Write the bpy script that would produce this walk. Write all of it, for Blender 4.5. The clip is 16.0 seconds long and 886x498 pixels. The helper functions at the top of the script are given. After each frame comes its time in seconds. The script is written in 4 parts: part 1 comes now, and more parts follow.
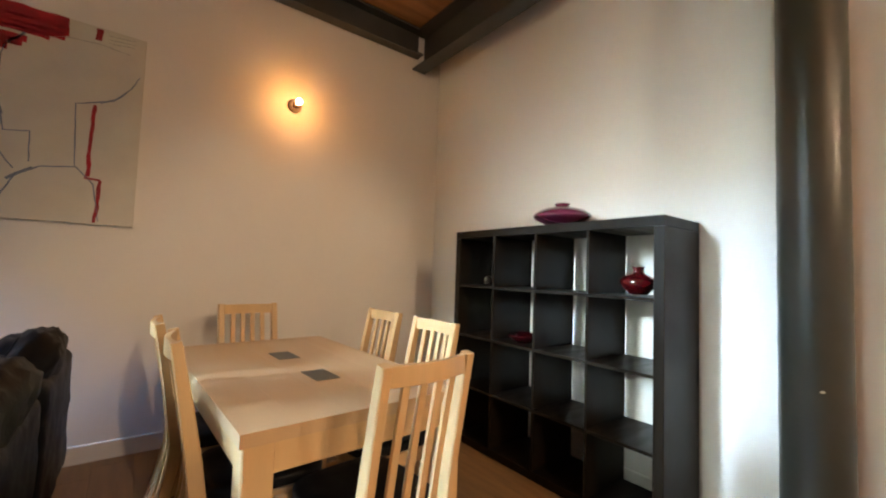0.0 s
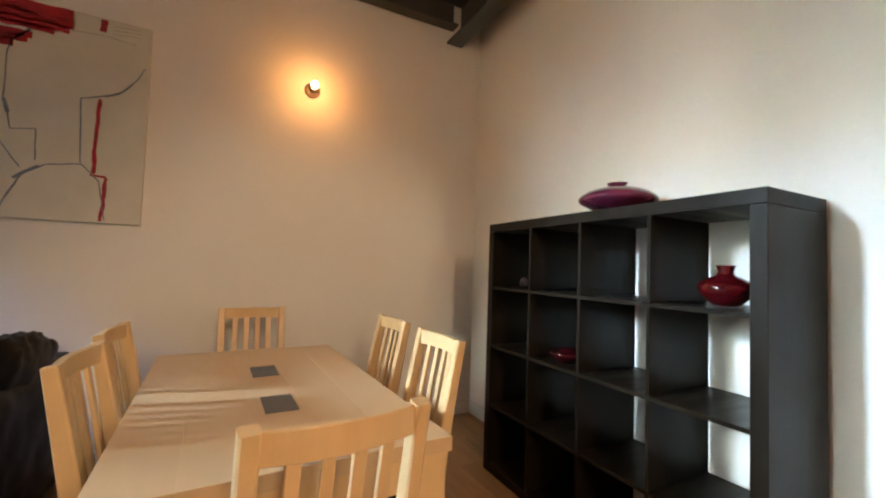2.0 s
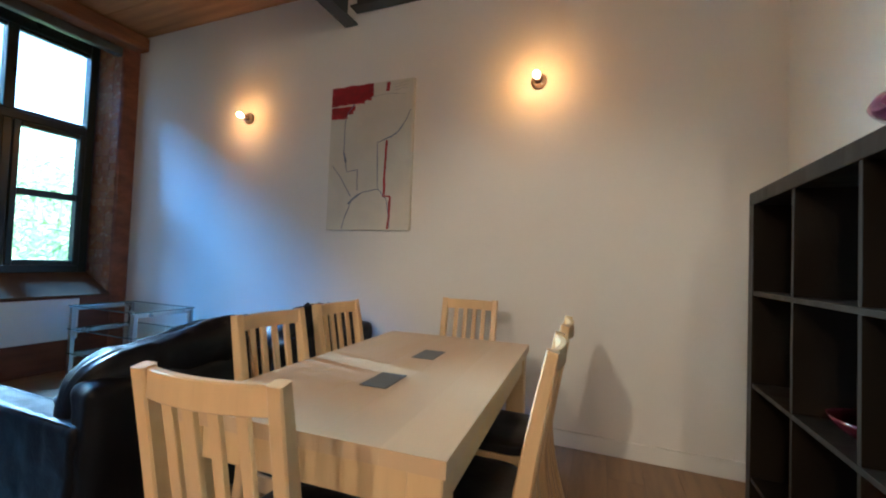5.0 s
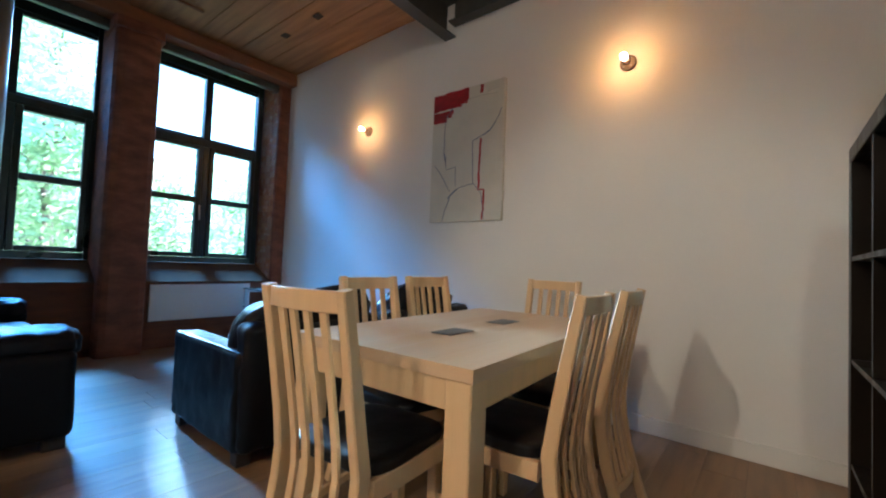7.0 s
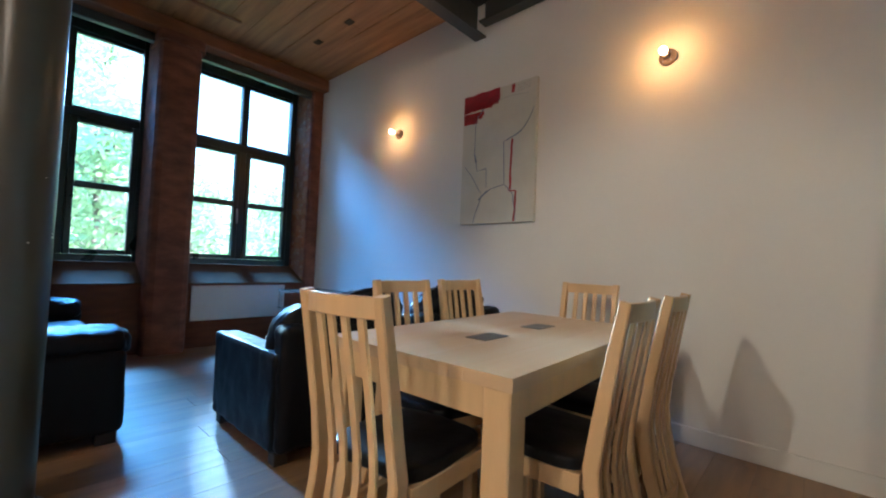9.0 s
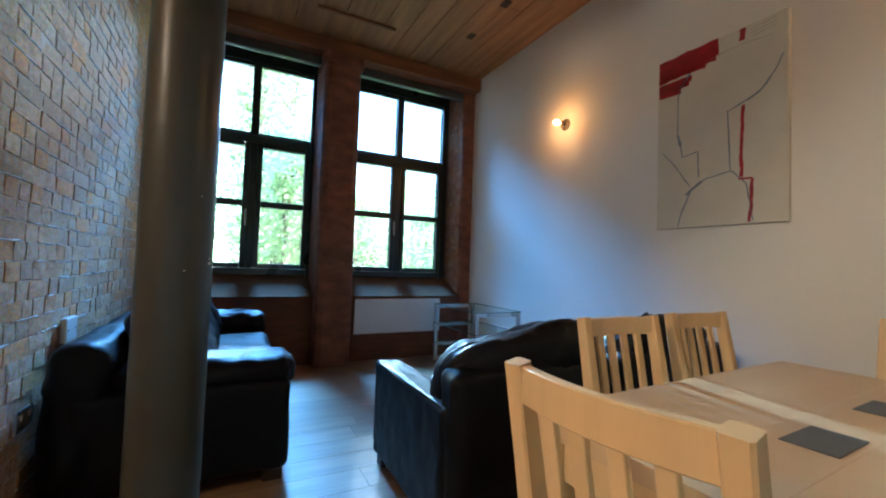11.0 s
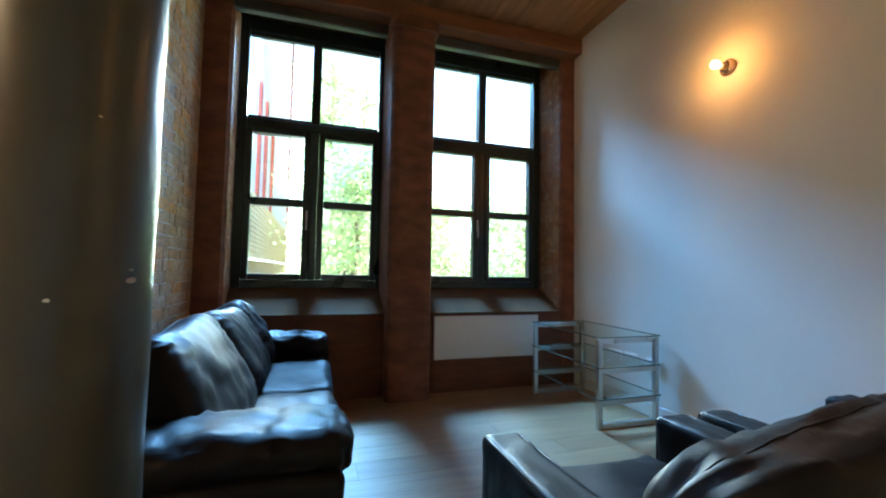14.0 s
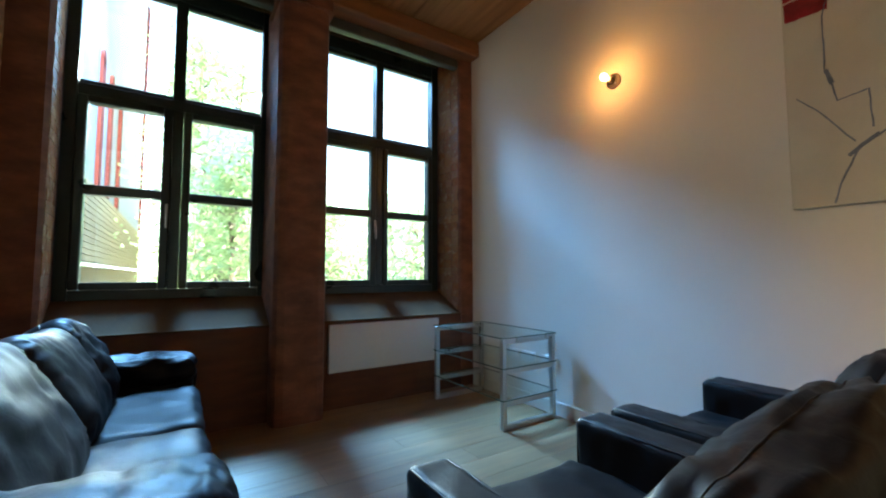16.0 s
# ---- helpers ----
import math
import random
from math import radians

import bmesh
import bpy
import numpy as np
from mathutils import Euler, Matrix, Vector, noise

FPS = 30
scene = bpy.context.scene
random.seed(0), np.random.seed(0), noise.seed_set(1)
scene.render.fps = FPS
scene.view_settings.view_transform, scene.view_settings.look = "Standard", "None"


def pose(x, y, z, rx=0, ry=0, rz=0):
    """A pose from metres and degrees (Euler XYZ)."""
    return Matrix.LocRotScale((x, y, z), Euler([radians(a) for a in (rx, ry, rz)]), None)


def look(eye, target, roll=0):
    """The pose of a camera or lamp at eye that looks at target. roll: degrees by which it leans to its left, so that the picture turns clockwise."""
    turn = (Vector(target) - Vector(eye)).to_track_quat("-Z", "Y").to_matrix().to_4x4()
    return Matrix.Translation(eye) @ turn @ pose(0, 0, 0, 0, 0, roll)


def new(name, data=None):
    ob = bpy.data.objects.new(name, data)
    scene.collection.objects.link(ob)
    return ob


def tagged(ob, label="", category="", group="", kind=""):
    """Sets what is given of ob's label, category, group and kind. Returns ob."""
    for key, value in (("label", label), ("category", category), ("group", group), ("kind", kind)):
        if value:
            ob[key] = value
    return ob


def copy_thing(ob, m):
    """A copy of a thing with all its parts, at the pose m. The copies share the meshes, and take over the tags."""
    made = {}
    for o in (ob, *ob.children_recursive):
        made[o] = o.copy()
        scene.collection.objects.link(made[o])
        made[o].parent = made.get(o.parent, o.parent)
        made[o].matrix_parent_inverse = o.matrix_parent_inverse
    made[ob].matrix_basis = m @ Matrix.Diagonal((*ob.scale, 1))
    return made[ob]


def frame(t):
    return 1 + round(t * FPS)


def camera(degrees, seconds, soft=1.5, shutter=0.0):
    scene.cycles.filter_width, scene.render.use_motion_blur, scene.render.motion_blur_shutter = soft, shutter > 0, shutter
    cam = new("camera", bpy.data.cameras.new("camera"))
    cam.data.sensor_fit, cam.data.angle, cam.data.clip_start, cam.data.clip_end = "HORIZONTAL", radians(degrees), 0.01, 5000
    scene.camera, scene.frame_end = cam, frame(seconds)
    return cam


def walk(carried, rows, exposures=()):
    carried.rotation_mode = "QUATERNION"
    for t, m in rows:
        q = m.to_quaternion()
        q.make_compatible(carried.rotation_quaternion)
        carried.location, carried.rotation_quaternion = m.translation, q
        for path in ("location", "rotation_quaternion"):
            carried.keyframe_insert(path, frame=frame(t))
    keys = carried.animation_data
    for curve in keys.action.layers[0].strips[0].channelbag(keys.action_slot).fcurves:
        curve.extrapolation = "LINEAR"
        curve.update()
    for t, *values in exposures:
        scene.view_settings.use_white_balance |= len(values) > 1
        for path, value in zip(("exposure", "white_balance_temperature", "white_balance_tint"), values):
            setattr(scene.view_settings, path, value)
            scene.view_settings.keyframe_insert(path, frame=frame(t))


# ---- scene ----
cam = camera(95.1, 16.0, soft=2.1)
PATH = [
    (0, (0.055, -0.017, 1.195), (1.268, 1.569, 1.305), 2.0),
    (0.5, (0.141, 0.069, 1.189), (1.322, 1.68, 1.293), 2.0),
    (1, (0.243, 0.139, 1.189), (1.368, 1.789, 1.293), 1.9),
    (1.5, (0.385, 0.188, 1.19), (1.431, 1.889, 1.286), 1.9),
    (2, (0.561, 0.198, 1.214), (1.47, 1.978, 1.304), 1.9),
    (2.5, (0.717, 0.226, 1.191), (1.435, 2.09, 1.285), 2.0),
    (3, (0.89, 0.29, 1.192), (1.368, 2.23, 1.283), 2.1),
    (3.5, (1.045, 0.326, 1.207), (1.213, 2.318, 1.274), 1.9),
    (4, (1.211, 0.321, 1.232), (1.044, 2.313, 1.288), 1.7),
    (4.5, (1.31, 0.343, 1.185), (0.838, 2.285, 1.261), 1.9),
    (5, (1.435, 0.38, 1.171), (0.697, 2.238, 1.235), 2.2),
    (5.2, (1.451, 0.36, 1.16), (0.643, 2.188, 1.224), 2.0),
    (7.3, (1.77, 0.297, 1.012), (0.499, 1.84, 1.087), 2.4),
    (7.5, (1.775, 0.296, 1.01), (0.501, 1.836, 1.085), 2.4),
    (8, (1.783, 0.292, 1.008), (0.496, 1.821, 1.083), 2.4),
    (8.2, (1.786, 0.292, 1.007), (0.493, 1.816, 1.082), 2.4),
    (10.3, (1.376, 0.367, 1.088), (-0.235, 1.549, 1.165), 2.1),
    (10.5, (1.31, 0.402, 1.08), (-0.354, 1.51, 1.159), 2.1),
    (11, (1.13, 0.496, 1.099), (-0.646, 1.413, 1.176), 2.0),
    (11.5, (0.992, 0.551, 1.115), (-0.864, 1.292, 1.193), 2.0),
    (12, (0.807, 0.593, 1.119), (-1.096, 1.203, 1.201), 1.9),
    (12.5, (0.662, 0.614, 1.136), (-1.262, 1.152, 1.222), 1.8),
    (13, (0.507, 0.631, 1.118), (-1.424, 1.142, 1.21), 1.5),
    (13.5, (0.348, 0.674, 1.113), (-1.577, 1.205, 1.212), 1.3),
    (14, (0.217, 0.681, 1.097), (-1.689, 1.278, 1.203), 1.0),
    (14.5, (0.102, 0.671, 1.097), (-1.766, 1.377, 1.209), 0.7),
    (15, (0.049, 0.678, 1.091), (-1.761, 1.52, 1.208), 0.4),
    (15.5, (0.024, 0.7, 1.088), (-1.717, 1.676, 1.209), 0.1),
    (16, (-0.021, 0.674, 1.092), (-1.692, 1.766, 1.218), -0.1),
]
EXPOSURE = [(0.0, 5.02, 7000, 17), (2.5, 5.02, 7000, 17), (4.0, 5.15, 5650, 8), (5.0, 5.1, 5350, 7), (7.5, 5.0, 5050, 6), (11.0, 5.0, 5650, 6), (12.5, 5.15, 6600, 6), (16.0, 4.97, 7100, 6)]
walk(cam, [(t, look(eye, target, roll)) for t, eye, target, roll in PATH], EXPOSURE)

# ---- world, lights, exposure ----
SUN_EL, SUN_ROT = 45.0, 87.0
world = bpy.data.worlds.new("world")
scene.world = world
world.use_nodes = True
wn, wl = world.node_tree.nodes, world.node_tree.links
sky = wn.new("ShaderNodeTexSky")
sky.sky_type, sky.sun_disc = "NISHITA", False
sky.sun_elevation, sky.sun_rotation = radians(SUN_EL), radians(SUN_ROT)
sky.dust_density, sky.ozone_density = 1.0, 2.0
wl.new(sky.outputs[0], wn["Background"].inputs[0])
wn["Background"].inputs[1].default_value = 0.05


def lamp(name, kind, m, energy, colour, size=0.1):
    data = bpy.data.lights.new(name, kind)
    data.energy, data.color = energy, colour
    if kind == "SUN":
        data.angle = radians(size)
    elif kind == "AREA":
        data.size = size
    else:
        data.shadow_soft_size = size
    ob = new(name, data)
    ob.matrix_basis = m
    return ob


# hazy sun over the house, on the trees
lamp("sun", "SUN", look((10.3, 0.5, 10.3), (0, 0, 0)), 1.3, (1.0, 0.95, 0.88), 10.0)
WARM = (1.0, 0.38, 0.06)
# blue area lamp added for high sky, out of sight above windows and trees
sky_lamp = lamp("sky_fill", "AREA", look((-11.0, 1.5, 9.3), (-2.2, 1.6, 0.4)), 330.0, (0.16, 0.47, 1.0), 3.0)
# area lamp added low in the west, beyond the trees, to lift the daylight
west_fill = lamp("west_fill_lamp", "AREA", look((-48, 2, 9.5), (0, 2, 2)), 11500.0, (0.80, 0.98, 0.94), 22.0)
west_fill.data.shape, west_fill.data.size_y = "RECTANGLE", 24.0
# added blue area lamp, north-west sky stand-in; throws the slats' shadows over the table
blue_lamp = lamp("blue_sky_lamp", "AREA", look((-44, 10.5, 15), (0, 2, 1)), 1200.0, (0.38, 0.68, 1.0), 3.0)
blue_lamp.data.shape, blue_lamp.data.size_y = "RECTANGLE", 5.0
SPOT_W, SCONCE_W, KITCHEN_W = 7.5, 0.14, 1.2

# ---- materials ----
def srgb(*c):
    return tuple(((v / 255) / 12.92 if v < 10 else (((v / 255) + 0.055) / 1.055) ** 2.4) for v in c) + (1.0,)


def nodes_of(name):
    m = bpy.data.materials.new(name)
    m.use_nodes = True
    return m, m.node_tree.nodes, m.node_tree.links, m.node_tree.nodes["Principled BSDF"]


def mat(name, col, rough=0.5, metal=0.0, var=0.12, scale=3.0, grain=(1, 1, 1), bump=0.1, bscale=80.0, coat=0.0, rnd=0.0, rvar=0.1, col2=None, detail=6.0, fine=0.06, spec=0.5):
    """A surface with blotches at two scales, varied gloss and a fine relief. grain stretches the pattern."""
    m, n, l, b = nodes_of(name)
    tc, mp = n.new("ShaderNodeTexCoord"), n.new("ShaderNodeMapping")
    mp.inputs["Scale"].default_value = grain
    l.new(tc.outputs["Object"], mp.inputs[0])
    info = n.new("ShaderNodeObjectInfo")
    shift = n.new("ShaderNodeVectorMath")
    shift.operation = "MULTIPLY_ADD"
    l.new(info.outputs["Random"], shift.inputs[0])
    shift.inputs[1].default_value = (37, 53, 71) if rnd else (0, 0, 0)
    l.new(mp.outputs[0], shift.inputs[2])
    big, small = n.new("ShaderNodeTexNoise"), n.new("ShaderNodeTexNoise")
    big.inputs["Scale"].default_value, big.inputs["Detail"].default_value = scale, detail
    small.inputs["Scale"].default_value, small.inputs["Detail"].default_value = bscale, 4
    for t in (big, small):
        l.new(shift.outputs[0], t.inputs["Vector"])
    ramp = n.new("ShaderNodeValToRGB")
    lo = tuple(min(1, max(0, v * (1 - var))) for v in col[:3]) + (1,)
    hi = tuple(min(1, v * (1 + var)) for v in (col2 or col)[:3]) + (1,)
    ramp.color_ramp.elements[0].position, ramp.color_ramp.elements[0].color = 0.3, lo
    ramp.color_ramp.elements[1].position, ramp.color_ramp.elements[1].color = 0.7, hi
    l.new(big.outputs[0], ramp.inputs[0])
    hsv = n.new("ShaderNodeHueSaturation")
    l.new(ramp.outputs[0], hsv.inputs["Color"])
    val = n.new("ShaderNodeMath")
    val.operation = "MULTIPLY_ADD"
    l.new(info.outputs["Random"], val.inputs[0])
    val.inputs[1].default_value, val.inputs[2].default_value = rnd, 1 - rnd / 2
    fin = n.new("ShaderNodeMath")
    fin.operation = "MULTIPLY_ADD"
    l.new(small.outputs[0], fin.inputs[0])
    fin.inputs[1].default_value = fine * 2
    sub = n.new("ShaderNodeMath")
    sub.operation = "SUBTRACT"
    l.new(val.outputs[0], sub.inputs[0])
    sub.inputs[1].default_value = fine
    l.new(sub.outputs[0], fin.inputs[2])
    l.new(fin.outputs[0], hsv.inputs["Value"])
    l.new(hsv.outputs[0], b.inputs["Base Color"])
    rg = n.new("ShaderNodeMapRange")
    l.new(big.outputs[0], rg.inputs[0])
    rg.inputs[1].default_value, rg.inputs[2].default_value = 0.3, 0.7
    rg.inputs[3].default_value, rg.inputs[4].default_value = max(0.02, rough - rvar), min(1, rough + rvar)
    l.new(rg.outputs[0], b.inputs["Roughness"])
    b.inputs["Metallic"].default_value = metal
    b.inputs["Coat Weight"].default_value = coat
    b.inputs["Specular IOR Level"].default_value = spec
    b.inputs["Coat Roughness"].default_value = 0.15
    if bump:
        bp = n.new("ShaderNodeBump")
        bp.inputs["Strength"].default_value, bp.inputs["Distance"].default_value = bump, 0.004
        l.new(small.outputs[0], bp.inputs["Height"])
        l.new(bp.outputs[0], b.inputs["Normal"])
    return m


def brick_mat(name, cols, joined=False, dark=1.0):
    """Old sandblasted brick: the tone changes from brick to brick, with pale mortar smears and pits."""
    m, n, l, b = nodes_of(name)
    src = n.new("ShaderNodeNewGeometry").outputs["Random Per Island"] if joined else n.new("ShaderNodeObjectInfo").outputs["Random"]
    geo = n.new("ShaderNodeNewGeometry")
    ramp = n.new("ShaderNodeValToRGB")
    ramp.color_ramp.interpolation = "CONSTANT"
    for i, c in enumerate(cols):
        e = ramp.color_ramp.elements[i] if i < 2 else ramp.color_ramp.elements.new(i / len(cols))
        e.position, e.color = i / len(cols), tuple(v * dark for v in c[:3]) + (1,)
    l.new(src, ramp.inputs[0])
    big, small = n.new("ShaderNodeTexNoise"), n.new("ShaderNodeTexNoise")
    big.inputs["Scale"].default_value, big.inputs["Detail"].default_value = 14, 8
    small.inputs["Scale"].default_value, small.inputs["Detail"].default_value = 90, 5
    for t in (big, small):
        l.new(geo.outputs["Position"], t.inputs["Vector"])
    lime = n.new("ShaderNodeValToRGB")
    lime.color_ramp.elements[0].position, lime.color_ramp.elements[1].position = 0.56, 0.72
    lime.color_ramp.elements[0].color, lime.color_ramp.elements[1].color = (0, 0, 0, 1), (0.38, 0.38, 0.38, 1)
    l.new(big.outputs[0], lime.inputs[0])
    mix = n.new("ShaderNodeMixRGB")
    l.new(lime.outputs[0], mix.inputs[0])
    blot = n.new("ShaderNodeTexNoise")
    blot.inputs["Scale"].default_value, blot.inputs["Detail"].default_value, blot.inputs["Distortion"].default_value = 36, 6, 0.8
    l.new(geo.outputs["Position"], blot.inputs["Vector"])
    spread = n.new("ShaderNodeMapRange")
    spread.inputs[1].default_value, spread.inputs[2].default_value = 0.42, 0.68
    spread.inputs[4].default_value = 0.8
    l.new(blot.outputs[0], spread.inputs[0])
    tint = n.new("ShaderNodeMixRGB")
    l.new(spread.outputs[0], tint.inputs[0])
    l.new(ramp.outputs[0], tint.inputs[1])
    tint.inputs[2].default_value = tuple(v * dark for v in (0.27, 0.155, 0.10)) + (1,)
    l.new(tint.outputs[0], mix.inputs[1])
    mix.inputs[2].default_value = (0.50, 0.42, 0.34, 1)
    dirt = n.new("ShaderNodeMixRGB")
    dirt.blend_type = "MULTIPLY"
    dirt.inputs[0].default_value = 0.7
    l.new(mix.outputs[0], dirt.inputs[1])
    l.new(small.outputs["Color"], dirt.inputs[2])
    gain = n.new("ShaderNodeHueSaturation")
    gain.inputs["Value"].default_value, gain.inputs["Saturation"].default_value = 2.3, 1.2
    gain.inputs["Hue"].default_value = 0.512
    l.new(dirt.outputs[0], gain.inputs["Color"])
    l.new(gain.outputs[0], b.inputs["Base Color"])
    b.inputs["Roughness"].default_value = 0.85
    bp = n.new("ShaderNodeBump")
    bp.inputs["Strength"].default_value, bp.inputs["Distance"].default_value = 0.5, 0.005
    add = n.new("ShaderNodeMath")
    l.new(small.outputs[0], add.inputs[0])
    l.new(big.outputs[0], add.inputs[1])
    l.new(add.outputs[0], bp.inputs["Height"])
    l.new(bp.outputs[0], b.inputs["Normal"])
    return m


def leather_mat(name, col, rough):
    """Soft hide: creases, pores and a dull sheen."""
    m, n, l, b = nodes_of(name)
    tc = n.new("ShaderNodeTexCoord")
    vor, crease = n.new("ShaderNodeTexVoronoi"), n.new("ShaderNodeTexNoise")
    vor.feature = "DISTANCE_TO_EDGE"
    vor.inputs["Scale"].default_value = 220
    crease.inputs["Scale"].default_value, crease.inputs["Detail"].default_value = 9, 5
    crease.inputs["Distortion"].default_value = 1.2
    for t in (vor, crease):
        l.new(tc.outputs["Object"], t.inputs["Vector"])
    ramp = n.new("ShaderNodeValToRGB")
    ramp.color_ramp.elements[0].color = tuple(v * 0.7 for v in col[:3]) + (1,)
    ramp.color_ramp.elements[1].color = tuple(v * 1.3 for v in col[:3]) + (1,)
    l.new(crease.outputs[0], ramp.inputs[0])
    l.new(ramp.outputs[0], b.inputs["Base Color"])
    rg = n.new("ShaderNodeMapRange")
    l.new(crease.outputs[0], rg.inputs[0])
    rg.inputs[3].default_value, rg.inputs[4].default_value = rough - 0.1, rough + 0.12
    l.new(rg.outputs[0], b.inputs["Roughness"])
    b.inputs["Specular IOR Level"].default_value = 0.17
    ridge, mid = n.new("ShaderNodeTexNoise"), n.new("ShaderNodeMath")
    ridge.inputs["Scale"].default_value, ridge.inputs["Detail"].default_value, ridge.inputs["Distortion"].default_value = 17, 6, 0.3
    l.new(tc.outputs["Object"], ridge.inputs["Vector"])
    mid.operation = "SUBTRACT"
    l.new(ridge.outputs[0], mid.inputs[0])
    mid.inputs[1].default_value = 0.5
    fold = n.new("ShaderNodeMath")
    fold.operation = "ABSOLUTE"
    l.new(mid.outputs[0], fold.inputs[0])
    cap = n.new("ShaderNodeMath")
    cap.operation = "MINIMUM"
    l.new(fold.outputs[0], cap.inputs[0])
    cap.inputs[1].default_value = 0.07
    b1, b2 = n.new("ShaderNodeBump"), n.new("ShaderNodeBump")
    b1.inputs["Strength"].default_value, b1.inputs["Distance"].default_value = 0.14, 0.03
    b2.inputs["Strength"].default_value, b2.inputs["Distance"].default_value = 0.15, 0.001
    l.new(cap.outputs[0], b1.inputs["Height"])
    l.new(vor.outputs[0], b2.inputs["Height"])
    l.new(b1.outputs[0], b2.inputs["Normal"])
    l.new(b2.outputs[0], b.inputs["Normal"])
    return m


def glass_mat(name, tint, gloss=0.06):
    m, n, l, b = nodes_of(name)
    n.remove(b)
    tr, gl, mx = n.new("ShaderNodeBsdfTransparent"), n.new("ShaderNodeBsdfGlossy"), n.new("ShaderNodeMixShader")
    tr.inputs[0].default_value = tint
    gl.inputs["Roughness"].default_value = 0.02
    mx.inputs[0].default_value = gloss
    l.new(tr.outputs[0], mx.inputs[1])
    l.new(gl.outputs[0], mx.inputs[2])
    l.new(mx.outputs[0], n["Material Output"].inputs[0])
    return m


def glow_mat(name, col, power):
    m, n, l, b = nodes_of(name)
    b.inputs["Base Color"].default_value = (0.9, 0.85, 0.75, 1)
    b.inputs["Emission Color"].default_value = col
    b.inputs["Emission Strength"].default_value = power
    return m


def leaf_mat(name, a, c):
    m, n, l, b = nodes_of(name)
    geo, ramp = n.new("ShaderNodeNewGeometry"), n.new("ShaderNodeValToRGB")
    ramp.color_ramp.elements[0].color, ramp.color_ramp.elements[1].color = a, c
    l.new(geo.outputs["Random Per Island"], ramp.inputs[0])
    l.new(ramp.outputs[0], b.inputs["Base Color"])
    b.inputs["Roughness"].default_value = 0.5
    tl, mx = n.new("ShaderNodeBsdfTranslucent"), n.new("ShaderNodeMixShader")
    l.new(ramp.outputs[0], tl.inputs[0])
    mx.inputs[0].default_value = 0.45
    l.new(b.outputs[0], mx.inputs[1])
    l.new(tl.outputs[0], mx.inputs[2])
    l.new(mx.outputs[0], n["Material Output"].inputs[0])
    return m


M_PLASTER = mat("white_plaster", (0.74, 0.72, 0.68), 0.85, var=0.03, scale=1.3, bump=0.12, bscale=45, fine=0.015)
M_SKIRT = mat("white_gloss_paint", (0.72, 0.71, 0.67), 0.4, var=0.03, bump=0.03, fine=0.01)
M_FLOOR = mat("oak_laminate", (0.27, 0.165, 0.085), 0.44, var=0.22, scale=2.5, grain=(9, 0.9, 9), bump=0.06, bscale=30, rnd=0.22, rvar=0.05, fine=0.08)
M_GAP = mat("floor_gap", (0.05, 0.035, 0.02), 0.8, bump=0)
M_CEIL = mat("old_pine_boards", (0.36, 0.165, 0.06), 0.7, var=0.35, scale=1.6, grain=(0.7, 7, 7), bump=0.5, bscale=28, rvar=0.1, col2=(0.34, 0.17, 0.07), fine=0.12)
M_TIMBER = mat("timber_beam", (0.22, 0.09, 0.04), 0.75, var=0.3, scale=2, grain=(6, 0.8, 6), bump=0.5, bscale=25)
M_STEEL = mat("grey_steel_paint", (0.055, 0.058, 0.056), 0.45, var=0.2, scale=4, bump=0.15, bscale=30)
M_POST = mat("post_paint", (0.052, 0.056, 0.046), 0.33, var=0.15, scale=3, bump=0.35, bscale=14, rvar=0.05)
M_CHIP = mat("paint_chip", (0.6, 0.58, 0.5), 0.8)
M_PIER = mat("red_sandblasted_brick", (0.17, 0.058, 0.033), 0.9, var=0.3, scale=5, grain=(1, 1, 2.2), bump=0.7, bscale=40, col2=(0.20, 0.078, 0.044), fine=0.1)
M_UNDER = mat("brown_brick_face", (0.14, 0.054, 0.029), 0.9, var=0.3, scale=4, grain=(1, 1, 4), bump=0.7, bscale=30, fine=0.1)
M_SILL = mat("sandstone_sill", (0.11, 0.06, 0.03), 0.9, spec=0.08, var=0.2, scale=4, bump=0.4, bscale=50)
M_MORTAR = mat("mortar", (0.60, 0.47, 0.37), 0.95, var=0.2, scale=9, bump=0.35, bscale=60, col2=(0.66, 0.56, 0.47))
M_LIME = mat("lime_smear", (0.72, 0.71, 0.68), 0.95, var=0.2, scale=12, bump=0.8, bscale=70)
BRICKS = [(0.42, 0.254, 0.177), (0.436, 0.289, 0.206), (0.372, 0.254, 0.193), (0.468, 0.313, 0.228), (0.42, 0.289, 0.217), (0.484, 0.251, 0.15), (0.372, 0.27, 0.206), (0.452, 0.326, 0.241), (0.316, 0.214, 0.156), (0.452, 0.238, 0.153), (0.428, 0.27, 0.19), (0.404, 0.278, 0.209)]
M_BRICK = brick_mat("old_brick", BRICKS)
M_BRICKJ = brick_mat("old_brick_joined", BRICKS, True)
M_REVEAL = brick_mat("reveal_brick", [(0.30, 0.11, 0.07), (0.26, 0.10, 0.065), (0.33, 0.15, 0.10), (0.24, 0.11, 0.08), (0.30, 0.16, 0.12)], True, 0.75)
M_FRAME = mat("dark_green_frame", (0.012, 0.024, 0.022), 0.35, var=0.2, bump=0.08)
M_GLASS = glass_mat("pane_glass", (0.97, 1.0, 0.98, 1))
M_SHELFGLASS = glass_mat("shelf_glass", (0.94, 0.985, 0.97, 1), 0.09)
M_GLASSEDGE = mat("glass_edge", (0.09, 0.15, 0.13), 0.1, var=0.05, bump=0)
M_METAL = mat("brushed_steel", (0.55, 0.55, 0.53), 0.32, 1.0, var=0.06, bump=0.03, bscale=200)
